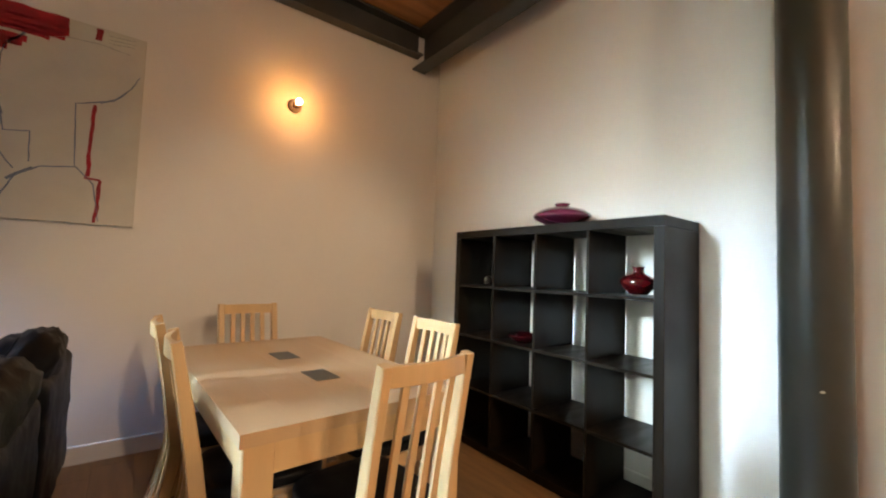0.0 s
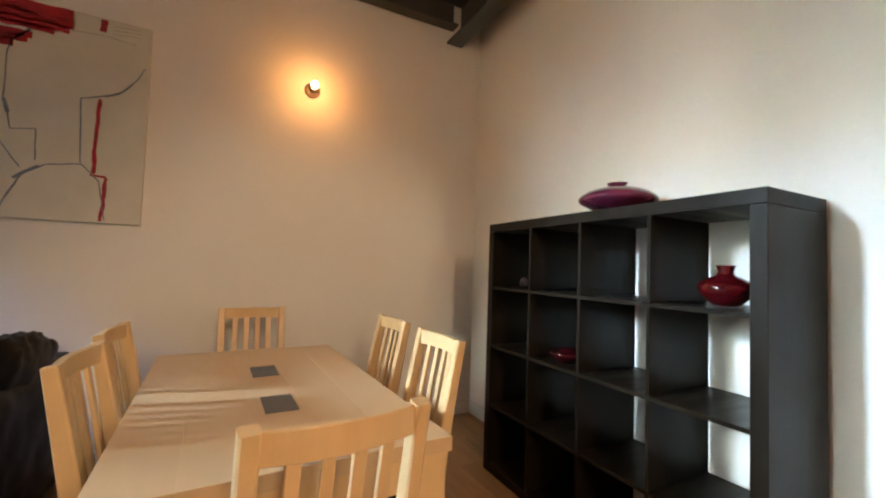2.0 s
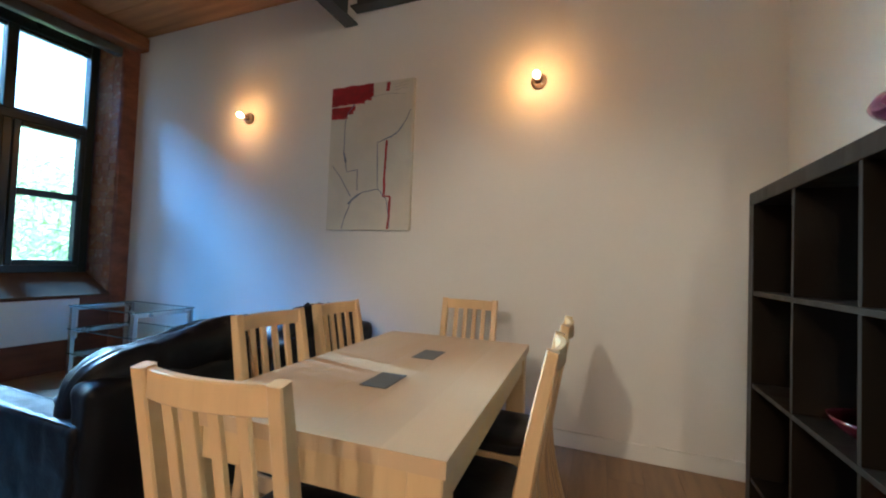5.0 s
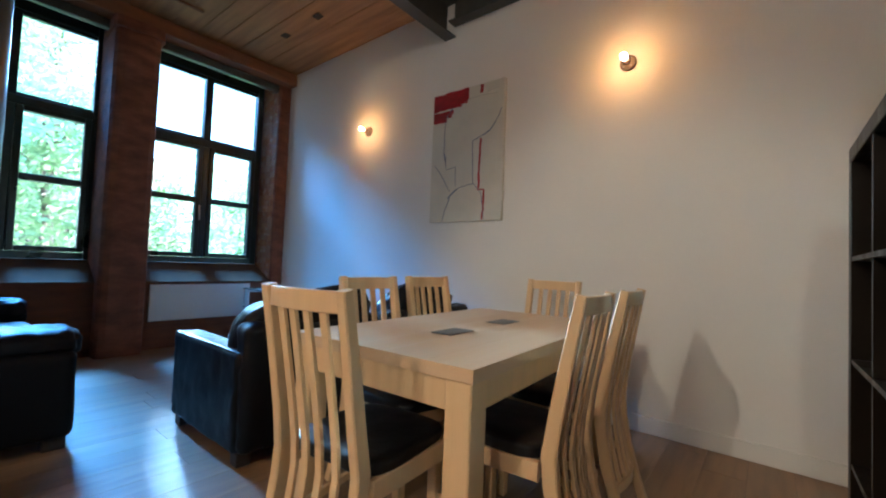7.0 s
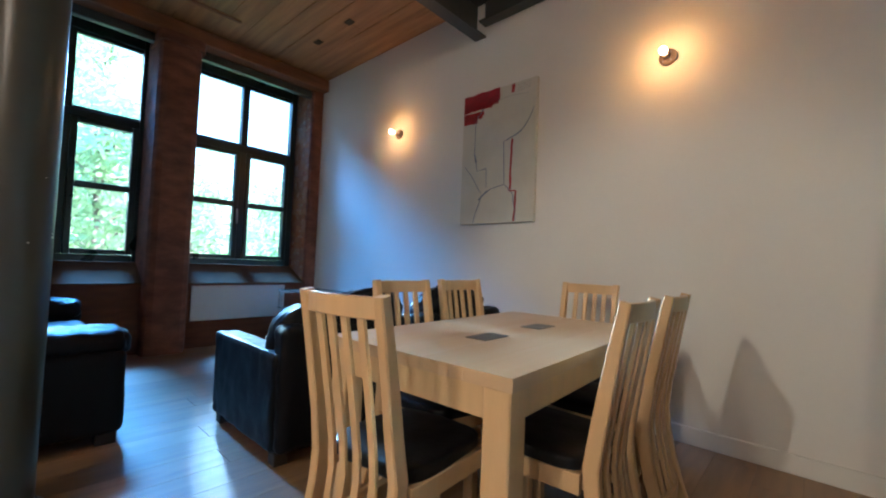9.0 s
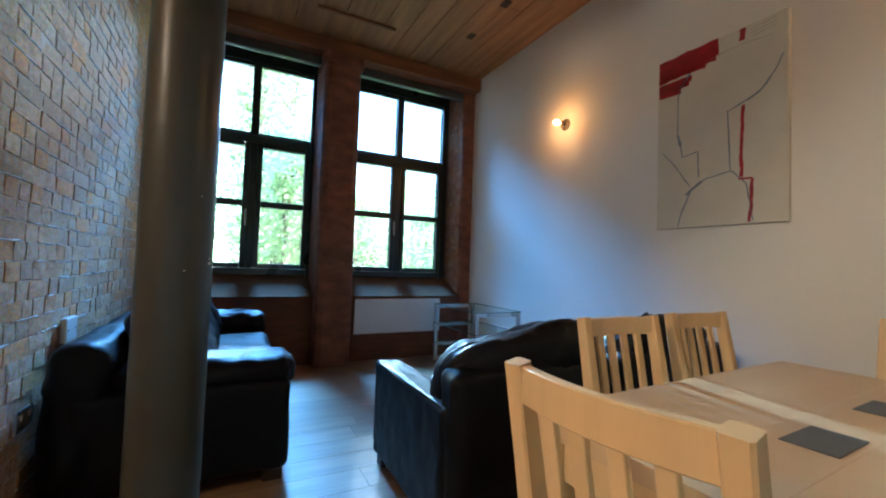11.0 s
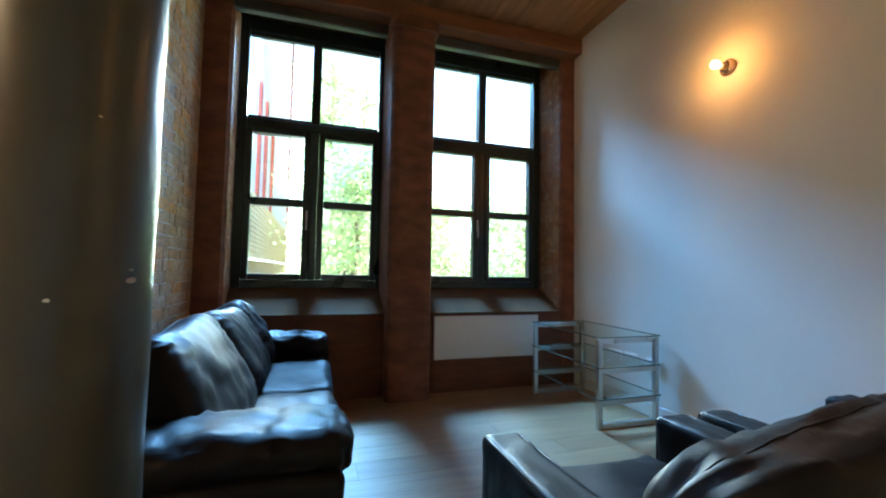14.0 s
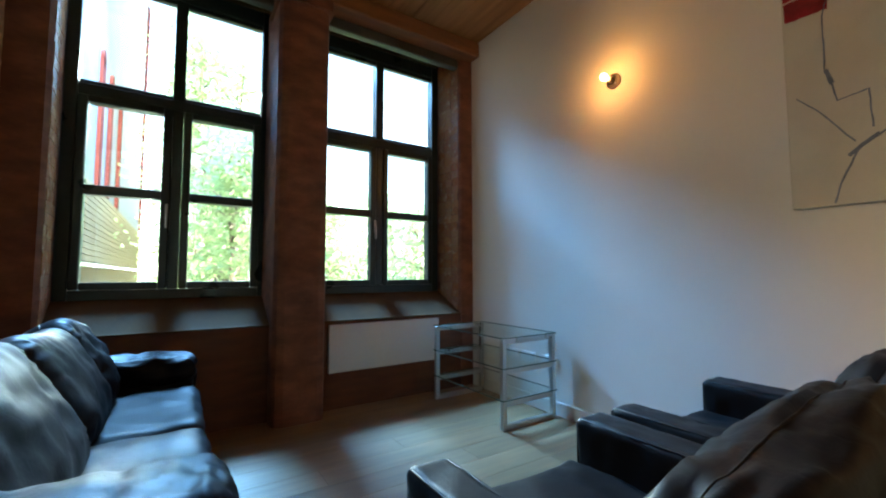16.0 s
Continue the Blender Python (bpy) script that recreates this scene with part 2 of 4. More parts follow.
M_BEECH = mat("light_birch", (0.60, 0.405, 0.205), 0.42, var=0.08, scale=2.2, grain=(8, 8, 0.7), bump=0.04, bscale=40, rnd=0.06, fine=0.04)
M_TOP = mat("birch_tabletop", (0.55, 0.375, 0.215), 0.36, var=0.03, scale=1.6, grain=(5, 0.3, 5), bump=0.02, bscale=22, fine=0.025, rnd=0.03, detail=3)
M_SLATE = mat("grey_slate_tile", (0.075, 0.08, 0.085), 0.5, var=0.15)
M_SHELF = mat("black_brown_veneer", (0.012, 0.0085, 0.0055), 0.38, var=0.25, scale=3, grain=(1, 6, 1), bump=0.08, bscale=60, rnd=0.08, spec=0.12)
M_LEATHER = leather_mat("black_leather", (0.005, 0.005, 0.0065, 1), 0.47)
M_PAD = leather_mat("seat_leather", (0.009, 0.009, 0.010, 1), 0.38)
M_SOFALEG = mat("wood_foot", (0.03, 0.02, 0.014), 0.5)
M_PURPLE = mat("plum_glaze", (0.11, 0.016, 0.042), 0.10, var=0.25, bump=0, coat=0.6, rvar=0.03)
M_RED = mat("red_glaze", (0.075, 0.003, 0.005), 0.06, var=0.3, bump=0, coat=0.8, rvar=0.03)
M_BOWL = mat("dark_red_glaze", (0.045, 0.003, 0.005), 0.12, var=0.3, bump=0, coat=0.5, rvar=0.03)
M_DARKGLASS = mat("smoky_glass", (0.05, 0.035, 0.03), 0.08, var=0.3, bump=0, coat=0.5)
M_CANVAS = mat("canvas", (0.60, 0.575, 0.50), 0.9, var=0.06, scale=5, bump=0.4, bscale=260)
M_REDPAINT = mat("red_paint", (0.33, 0.012, 0.022), 0.7, var=0.35, scale=14, bump=0.5, bscale=60)
M_BLUELINE = mat("blue_grey_paint", (0.17, 0.20, 0.27), 0.8, var=0.3, scale=20)
M_GREYLINE = mat("pencil_grey", (0.36, 0.35, 0.32), 0.9, var=0.2, scale=20)
M_RAD = mat("radiator_enamel", (0.70, 0.70, 0.68), 0.45, var=0.02, bump=0.02)
M_PLASTIC = mat("white_plastic", (0.75, 0.75, 0.72), 0.4, var=0.02, bump=0)
M_GREYPLASTIC = mat("grey_plastic", (0.25, 0.25, 0.25), 0.4, var=0.05, bump=0)
M_HOLDER = mat("bronze_lampholder", (0.42, 0.28, 0.19), 0.4, 0.3, var=0.2)
M_BULB = glow_mat("bulb_glow", (1.0, 0.62, 0.26, 1), 1.2)
M_SPOTGLOW = glow_mat("spot_glow", (1.0, 0.7, 0.4, 1), 0.8)
M_LEAF = leaf_mat("birch_leaves", (0.21, 0.31, 0.13, 1), (0.37, 0.48, 0.25, 1))
M_BARK = mat("bark", (0.16, 0.13, 0.10), 0.9, var=0.4, scale=6, bump=1.0, bscale=30)
M_GRASS = mat("grass", (0.05, 0.06, 0.045), 0.95, var=0.4, scale=2, bump=1.0, bscale=40)
M_RENDER = mat("grey_render", (0.17, 0.17, 0.185), 1.0, spec=0.0, var=0.08, scale=1.0, bump=0.3, bscale=30)
M_OUTBRICK = mat("red_outer_brick", (0.12, 0.034, 0.03), 1.0, spec=0.0, var=0.3, scale=5)
M_BUFF = mat("buff_brick", (0.19, 0.145, 0.095), 1.0, spec=0.0, var=0.2, scale=4, rnd=0.15)
M_ROOF = mat("slate_roof", (0.09, 0.09, 0.10), 0.7, var=0.2)
M_PIPE = mat("green_pipe", (0.10, 0.20, 0.16), 0.5)


# ---- builders ----
def box(bm, x0, x1, y0, y1, z0, z1, bevel=0.0, seg=1):
    vs = [bm.verts.new(p) for p in ((x0, y0, z0), (x1, y0, z0), (x1, y1, z0), (x0, y1, z0), (x0, y0, z1), (x1, y0, z1), (x1, y1, z1), (x0, y1, z1))]
    fs = [bm.faces.new([vs[i] for i in f]) for f in ((3, 2, 1, 0), (4, 5, 6, 7), (0, 1, 5, 4), (1, 2, 6, 5), (2, 3, 7, 6), (3, 0, 4, 7))]
    if bevel:
        es = list({e for f in fs for e in f.edges})
        bmesh.ops.bevel(bm, geom=es, offset=bevel, segments=seg, profile=0.5, affect="EDGES", clamp_overlap=True)
    return bm


def boxed(*a, **k):
    return box(bmesh.new(), *a, **k)


def prism(bm, outline, z0, z1):
    """An upright prism over an outline of (x, y), counter-clockwise."""
    lo, hi = [bm.verts.new((x, y, z0)) for x, y in outline], [bm.verts.new((x, y, z1)) for x, y in outline]
    n = len(outline)
    for i in range(n):
        bm.faces.new((lo[i], lo[(i + 1) % n], hi[(i + 1) % n], hi[i]))
    bm.faces.new(hi), bm.faces.new(lo[::-1])
    return bm


def lathe(bm, profile, seg=32, m=Matrix()):
    """A turned body from (radius, height) pairs."""
    rings = [[bm.verts.new(m @ Vector((r * math.cos(2 * math.pi * i / seg), r * math.sin(2 * math.pi * i / seg), z))) for i in range(seg)] for r, z in profile]
    for a, b in zip(rings, rings[1:]):
        for i in range(seg):
            bm.faces.new((a[i], a[(i + 1) % seg], b[(i + 1) % seg], b[i]))
    bm.faces.new(rings[0][::-1]), bm.faces.new(rings[-1])
    return bm


def sweep(bm, pts, w, d, side=Vector((1, 0, 0))):
    """A bar of width w along side and depth d, bent along pts; w and d may be lists."""
    rings = []
    for i, p in enumerate(pts):
        t = (pts[min(i + 1, len(pts) - 1)] - pts[max(i - 1, 0)]).normalized()
        u = (side - t * side.dot(t)).normalized()
        v = t.cross(u)
        a, c = (w[i] if isinstance(w, list) else w) / 2, (d[i] if isinstance(d, list) else d) / 2
        e = min(a, c) * 0.25
        rings.append([bm.verts.new(p + u * x + v * y) for x, y in ((-a + e, -c), (a - e, -c), (a, -c + e), (a, c - e), (a - e, c), (-a + e, c), (-a, c - e), (-a, -c + e))])
    for r, s in zip(rings, rings[1:]):
        for i in range(8):
            bm.faces.new((r[i], r[(i + 1) % 8], s[(i + 1) % 8], s[i]))
    bm.faces.new(rings[0][::-1]), bm.faces.new(rings[-1])
    return bm


def tube(bm, pts, r, seg=8):
    rings = []
    for i, p in enumerate(pts):
        t = (pts[min(i + 1, len(pts) - 1)] - pts[max(i - 1, 0)]).normalized()
        u = t.orthogonal().normalized() if i == 0 else (u - t * u.dot(t)).normalized()
        v = t.cross(u)
        q = r[i] if isinstance(r, list) else r
        rings.append([bm.verts.new(p + (u * math.cos(a) + v * math.sin(a)) * q) for a in (2 * math.pi * k / seg for k in range(seg))])
    for a, b in zip(rings, rings[1:]):
        for i in range(seg):
            bm.faces.new((a[i], a[(i + 1) % seg], b[(i + 1) % seg], b[i]))
    bm.faces.new(rings[0][::-1]), bm.faces.new(rings[-1])
    return bm


def pillow(bm, centre, size, power=3.0, wrinkle=0.0, freq=6.0, n=26, seed=0.0, m=Matrix(), stretch=(1, 1, 1)):
    """A stuffed, rounded block with creases in its surface."""
    grid, hx, hy, hz = {}, size[0] / 2, size[1] / 2, size[2] / 2

    def vert(i, j, k):
        if (i, j, k) not in grid:
            p = Vector((2 * i / n - 1, 2 * j / n - 1, 2 * k / n - 1))
            q = p / (abs(p.x) ** power + abs(p.y) ** power + abs(p.z) ** power) ** (1 / power)
            w = Vector((q.x * hx, q.y * hy, q.z * hz))
            if wrinkle:
                s = Vector((w.x * stretch[0], w.y * stretch[1], w.z * stretch[2])) * freq + Vector((seed, seed * 1.7, seed * 0.6))
                a = noise.noise(s) + 0.5 * noise.noise(s * 2.1) - 0.9 * abs(noise.noise(s * 1.3 + Vector((9, 4, 2))))
                w += q.normalized() * wrinkle * a
            grid[i, j, k] = bm.verts.new(m @ (w + Vector(centre)))
        return grid[i, j, k]
    for a in range(n):
        for b in range(n):
            for f in (((a, b, 0), (a, b + 1, 0), (a + 1, b + 1, 0), (a + 1, b, 0)), ((a, b, n), (a + 1, b, n), (a + 1, b + 1, n), (a, b + 1, n)),
                      ((a, 0, b), (a + 1, 0, b), (a + 1, 0, b + 1), (a, 0, b + 1)), ((a, n, b), (a, n, b + 1), (a + 1, n, b + 1), (a + 1, n, b)),
                      ((0, a, b), (0, a, b + 1), (0, a + 1, b + 1), (0, a + 1, b)), ((n, a, b), (n, a + 1, b), (n, a + 1, b + 1), (n, a, b + 1))):
                bm.faces.new([vert(*c) for c in f])
    return bm


def padded(bm, x0, x1, y0, y1, z0, z1, rad, wrinkle=0.004, freq=8.0, n=24, seed=0.0, stretch=(1, 1, 1), crown=0.0):
    """An upholstered block: flat faces, edges rounded by rad, shallow creases, faces swollen by crown."""
    c = Vector(((x0 + x1) / 2, (y0 + y1) / 2, (z0 + z1) / 2))
    hs = Vector(((x1 - x0) / 2, (y1 - y0) / 2, (z1 - z0) / 2))
    grid = {}

    def vert(*ijk):
        if ijk not in grid:
            p = Vector([math.sin((2 * i / n - 1) * math.pi / 2) * h for i, h in zip(ijk, hs)])
            q = Vector([max(-(h - rad), min(h - rad, v)) for v, h in zip(p, hs)])
            d = (p - q).normalized()
            w = q + d * rad
            u = [w[k] / hs[k] for k in range(3)]
            w += Vector([crown * d[k] * (1 - u[(k + 1) % 3] ** 2) * (1 - u[(k + 2) % 3] ** 2) for k in range(3)])
            s = Vector([w[k] * stretch[k] for k in range(3)]) * freq + Vector((seed, seed * 1.7, seed * 0.6))
            w += d * wrinkle * (noise.noise(s) + 0.5 * noise.noise(s * 2.3) - 1.1 * abs(noise.noise(s * 1.4 + Vector((9, 4, 2)))))
            grid[ijk] = bm.verts.new(w + c)
        return grid[ijk]
    for a in range(n):
        for b in range(n):
            for f in (((a, b, 0), (a, b + 1, 0), (a + 1, b + 1, 0), (a + 1, b, 0)), ((a, b, n), (a + 1, b, n), (a + 1, b + 1, n), (a, b + 1, n)),
                      ((a, 0, b), (a + 1, 0, b), (a + 1, 0, b + 1), (a, 0, b + 1)), ((a, n, b), (a, n, b + 1), (a + 1, n, b + 1), (a + 1, n, b)),
                      ((0, a, b), (0, a, b + 1), (0, a + 1, b + 1), (0, a + 1, b)), ((n, a, b), (n, a + 1, b), (n, a + 1, b + 1), (n, a, b + 1))):
                bm.faces.new([vert(*q) for q in f])
    return bm


def part(name, bm, material, parent=None, label="", smooth=False):
    me = bpy.data.meshes.new(name)
    bmesh.ops.recalc_face_normals(bm, faces=bm.faces)
    if smooth:
        for f in bm.faces:
            f.smooth = True
    bm.to_mesh(me)
    bm.free()
    me.materials.append(material)
    ob = new(name, me)
    ob.parent = parent
    return tagged(ob, label)


def thing(name, m, label, category, group="", kind=""):
    ob = new(name)
    ob.matrix_basis = m
    ob.empty_display_size = 0.1
    return tagged(ob, label, category, group, kind)


def structure(name, bm, material, label, category="", smooth=False):
    return tagged(part(name, bm, material, None, "", smooth), label, category or name.split("_")[0], "", "structure")

# ---- the room: plan ----
X0, X1, YN, YS, YK, H = -3.32, 2.385, 3.185, -0.22, -3.2, 3.465
XW = -3.72          # plane of the windows
XB = -0.67           # end of the brick wall
W1, W2 = (-0.02, 1.30), (1.63, 2.995)

wall_north = structure("wall_north", boxed(-3.9, X1 + 0.2, YN, YN + 0.2, -0.1, H + 0.2), M_PLASTER, "smooth white plastered wall with a warm lamp glow", "wall")
wall_east = structure("wall_east", boxed(X1, X1 + 0.2, YK - 0.2, YN, -0.1, H + 0.2), M_PLASTER, "smooth white plastered wall behind the shelf", "wall")
structure("wall_kitchen", boxed(XB - 0.3, X1, YK - 0.2, YK, -0.1, H + 0.2), M_PLASTER, "plain white wall that closes the kitchen end", "wall")
structure("baseboard", boxed(X0 + 0.15, X1 - 0.001, YN - 0.016, YN - 0.001, 0.0, 0.105, bevel=0.004), M_SKIRT, "white painted skirting board along the plaster wall", "baseboard")
structure("baseboard", boxed(X1 - 0.016, X1 - 0.001, YK + 0.01, YN - 0.02, 0.0, 0.105, bevel=0.004), M_SKIRT, "white painted skirting board behind the shelf", "baseboard")

# ceiling: wide boards, slightly uneven, with dark blocks for pockets and a patch
bm = bmesh.new()
box(bm, -3.9, X1, YK, YN, H + 0.03, H + 0.2)
rng = random.Random(4)
y = YK
while y < YN - 0.01:
    wd = min(rng.uniform(0.17, 0.24), YN - y)
    x = -3.3
    while x < X1 - 0.01:
        ln = min(rng.uniform(1.4, 3.2), X1 - x)
        dz = rng.uniform(-0.004, 0.006)
        box(bm, x + 0.002, x + ln - 0.002, y + 0.003, y + wd - 0.003, H + dz, H + 0.028)
        x += ln
    y += wd
box(bm, -3.0, -2.71, 1.07, 1.84, H - 0.014, H - 0.008)
ceiling = structure("ceiling", bm, M_CEIL, "old wide pine ceiling boards with stains and gaps", "ceiling")
# shade inside the cut pockets, put on as thin near-black blocks
for px, py in ((-2.40, 2.56), (-1.80, 2.56)):
    part("ceiling_pocket", boxed(px - 0.05, px + 0.05, py - 0.035, py + 0.035, H - 0.012, H - 0.006), M_GAP, ceiling, "thin dark block in place of a cut pocket's shade")
part("ceiling_batten", boxed(-2.705, -2.675, 1.08, 1.84, H - 0.025, H - 0.006), M_TIMBER, ceiling, "dark thin batten")

# west wall: parapet with sill, piers, plate and rail
bm = boxed(-3.9, X0, YS, YN, -0.1, 0.70)
wall_west = structure("wall_west", bm, M_UNDER, "dark brown brick wall below the windows", "wall")
for a, b in ((-0.02, 1.285), (1.63, 3.03)):
    bm = bmesh.new()
    lo, hi = [[bm.verts.new(p) for p in ((-3.89, yy, 0.702), (X0 + 0.012, yy, 0.702), (X0 + 0.012, yy, 0.716), (X0 - 0.01, yy, 0.726), (-3.66, yy, 0.915), (-3.89, yy, 0.915))] for yy in (a, b)]
    for q in range(6):
        bm.faces.new((lo[q], lo[(q + 1) % 6], hi[(q + 1) % 6], hi[q]))
    bm.faces.new(lo[::-1]), bm.faces.new(hi)
    structure("window_sill", bm, M_SILL, "worn brown stone window sill sloping towards the room", "window sill")


def brick_mesh(lx, ly, lz, seed):
    """One worn brick: ragged arrises and a proud, uneven front towards +y."""
    r = random.Random(seed)
    b = bmesh.new()
    j = lambda s: r.uniform(-s, s)
    spots = ((-1, -1), (0, -1), (1, -1), (1, 0), (1, 1), (0, 1), (-1, 1), (-1, 0))
    back = [b.verts.new((sx * lx / 2, -ly, sz * lz / 2)) for sx, sz in spots]
    mid = [b.verts.new((sx * lx / 2 + j(0.0025), -0.0018 + j(0.001), sz * lz / 2 + j(0.0025))) for sx, sz in spots]
    front = [b.verts.new((sx * (lx / 2 - 0.0035) + j(0.003), j(0.0013), sz * (lz / 2 - 0.0025) + j(0.0025))) for sx, sz in spots]
    heart = b.verts.new((j(lx * 0.2), 0.0012 + j(0.002), j(0.01)))
    for p, q in ((back, mid), (mid, front)):
        for i in range(8):
            b.faces.new((p[i], p[(i + 1) % 8], q[(i + 1) % 8], q[i]))
    for i in range(8):
        b.faces.new((front[i], front[(i + 1) % 8], heart))
    return b


def courses(x0, x1, z0, z1, seed):
    """Centres and lengths of bricks laid in rows, headers mixed with stretchers."""
    r = random.Random(seed)
    out, row, z = [], 0, z0
    while z < z1 - 0.02:
        x = x0 - (0.11 if row % 2 else 0.0)
        while x < x1 - 0.02:
            ln = r.uniform(0.094, 0.126) if (row % 3 == 2 or r.random() < 0.5) else r.uniform(0.20, 0.236)
            a, b = max(x, x0), min(x + ln, x1)
            if b - a > 0.03:
                out.append(((a + b) / 2, z + 0.0375 + r.uniform(-0.002, 0.002) + 0.005 * math.sin(a * 2.3 + row * 0.15), b - a - r.choice((0.003, 0.005, 0.009)), r.uniform(-0.0015, 0.0015), r.uniform(-1.1, 1.1)))
            x += ln
        z += 0.0755
        row += 1
    return out


def joined_bricks(name, parent, rows, place, depth=0.03, material=None):
    b = bmesh.new()
    for k, (u, z, ln, out, tilt) in enumerate(rows):
        src = brick_mesh(ln, depth, 0.0742, k)
        src.transform(place @ pose(u, out, z, 0, tilt, 0))
        me = bpy.data.meshes.new("tmp")
        src.to_mesh(me)
        src.free()
        b.from_mesh(me)
        bpy.data.meshes.remove(me)
    return tagged(part(name, b, material or M_BRICKJ, parent), "worn bricks in old lime mortar", "", "", "stuff")


# piers between the windows
def pier_outline(y0, y1, xf, xb, c):
    return [(xb, y0), (xf - c, y0), (xf - c * 0.3, y0 + c * 0.3), (xf, y0 + c), (xf, y1 - c), (xf - c * 0.3, y1 - c * 0.3), (xf - c, y1), (xb, y1)]
structure("pier_middle", prism(bmesh.new(), pier_outline(1.262, 1.645, -3.13, -3.9, 0.07), -0.05, 3.30), M_PIER, "red sandblasted brick pier with rounded corners between windows", "pillar")
structure("pier_cap", prism(bmesh.new(), pier_outline(1.24, 1.667, -3.10, -3.5, 0.06), 3.19, 3.295), M_PIER, "worn brick corbel on top of the pier", "pillar")
structure("pier_north", prism(bmesh.new(), [(-3.9, 2.998), (-3.66, 2.998), (-3.34, 3.028), (X0 - 0.01, 3.03), (X0 + 0.008, 3.045), (X0 + 0.008, YN - 0.001), (-3.9, YN)], -0.05, H), M_PIER, "red brick pier in the corner by the white wall", "pillar")
structure("pier_south", prism(bmesh.new(), [(-3.9, YS - 0.02), (X0 + 0.008, YS - 0.02), (X0 + 0.008, -0.03), (X0 - 0.03, -0.010), (-3.66, -0.024), (-3.9, -0.024)], -0.05, H), M_PIER, "red brick pier in the corner by the brick wall", "pillar")
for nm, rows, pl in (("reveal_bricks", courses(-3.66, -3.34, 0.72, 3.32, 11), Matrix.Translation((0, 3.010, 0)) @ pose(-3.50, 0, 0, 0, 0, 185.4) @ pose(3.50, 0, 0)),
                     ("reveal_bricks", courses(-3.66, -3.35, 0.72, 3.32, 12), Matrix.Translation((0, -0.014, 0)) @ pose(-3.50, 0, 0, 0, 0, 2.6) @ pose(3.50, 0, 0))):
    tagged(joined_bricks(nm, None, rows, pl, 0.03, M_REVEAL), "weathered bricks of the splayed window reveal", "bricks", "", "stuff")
structure("wall_plate", boxed(-3.46, -3.17, YS, YN - 0.002, 3.305, H - 0.01, bevel=0.01), M_TIMBER, "old brown timber plate along the top of the window wall", "beam")
structure("lintel_back", boxed(-3.9, -3.66, YS, YN - 0.002, 3.347, H + 0.02), M_SILL, "buff stone lintel above the windows", "lintel")
for a, b in ((-0.02, 1.26), (1.65, 3.02)):
    structure("window_lintel", boxed(-3.658, -3.465, a, b, 3.43, 3.455, bevel=0.004), M_SILL, "buff stone lintel soffit above the window", "lintel")
    structure("blind_rail", boxed(-3.40, -3.32, a, b, 3.205, 3.30, bevel=0.012, seg=2), M_STEEL, "dark grey steel rail across the top of the window", "rail")


def window(name, y0, y1):
    """Six panes: two fixed above a transom, two casements of two below, in dark green wood."""
    w = thing(name, pose(XW, 0, 0), "dark green timber window with six clear panes", "window", "tall windows", "structure")
    z0, z1, d = 0.918, 3.345, 0.05
    ym = (y0 + y1) / 2
    for nm, a, b, c, e in (("frame_stile", y0, y0 + 0.075, z0, z1), ("frame_stile", y1 - 0.075, y1, z0, z1), ("frame_sill", y0 + 0.076, y1 - 0.076, z0, z0 + 0.07),
                           ("frame_head", y0 + 0.076, y1 - 0.076, z1 - 0.12, z1), ("transom", y0 + 0.076, y1 - 0.076, 2.35, 2.43)):
        part(nm, boxed(-d, d, a, b, c, e, bevel=0.006), M_FRAME, w)
    part("mullion", boxed(-d, d, ym - 0.04, ym + 0.04, 2.431, z1 - 0.121, bevel=0.006), M_FRAME, w)
    part("mullion", boxed(-d, d, ym - 0.035, ym + 0.035, z0 + 0.071, 2.349, bevel=0.006), M_FRAME, w)
    panes = []
    for a, b in ((y0 + 0.077, ym - 0.036), (ym + 0.036, y1 - 0.077)):
        c = part("casement", boxed(-0.03, 0.062, a, a + 0.055, z0 + 0.072, 2.348, bevel=0.008), M_FRAME, w)
        part("casement_stile", boxed(-0.03, 0.062, b - 0.055, b, z0 + 0.072, 2.348, bevel=0.008), M_FRAME, c)
        for z, h in ((z0 + 0.072, 0.052), (1.652, 0.066), (2.30, 0.048)):
            part("casement_rail", boxed(-0.028, 0.060, a + 0.056, b - 0.056, z, z + h, bevel=0.006), M_FRAME, c)
        panes += [(a + 0.05, b - 0.05, 1.035, 1.655), (a + 0.05, b - 0.05, 1.71, 2.305), (a - 0.005, b + 0.005, 2.425, 3.265)]
        for zz0, zz1 in ((2.433, 2.46), (3.19, 3.223)):
            part("glazing_bead", boxed(-0.02, 0.035, a + 0.002, b - 0.002, zz0, zz1, bevel=0.005), M_FRAME, w)
    for a, b, c, e in panes:
        p = part("pane", boxed(-0.004, 0.004, a, b, c, e), M_GLASS, w)
        p.visible_shadow = False
    hd = part("window_handle", boxed(0.064, 0.076, ym - 0.062, ym - 0.042, 1.50, 1.62, bevel=0.004), M_METAL, w, "small pale metal handle")
    part("lever", boxed(0.077, 0.095, ym - 0.06, ym - 0.044, 1.44, 1.56, bevel=0.005), M_METAL, hd)
    return w


window("window_1", *W1)
window("window_2", *W2)

# steel frame
def channel(bm, axis, a0, a1, c, z0, z1, flange, t=0.012, back=1):
    """A channel section along x or y: a web at c and two flanges towards back."""
    for lo, hi, zz0, zz1 in ((0, t, z0, z1), (t, flange, z0, z0 + t * 1.3), (t, flange, z1 - t * 1.3, z1)):
        p, q = sorted((c + back * lo, c + back * hi))
        if axis == "y":
            box(bm, p, q, a0, a1, zz0, zz1)
        else:
            box(bm, a0, a1, p, q, zz0, zz1)
    return bm


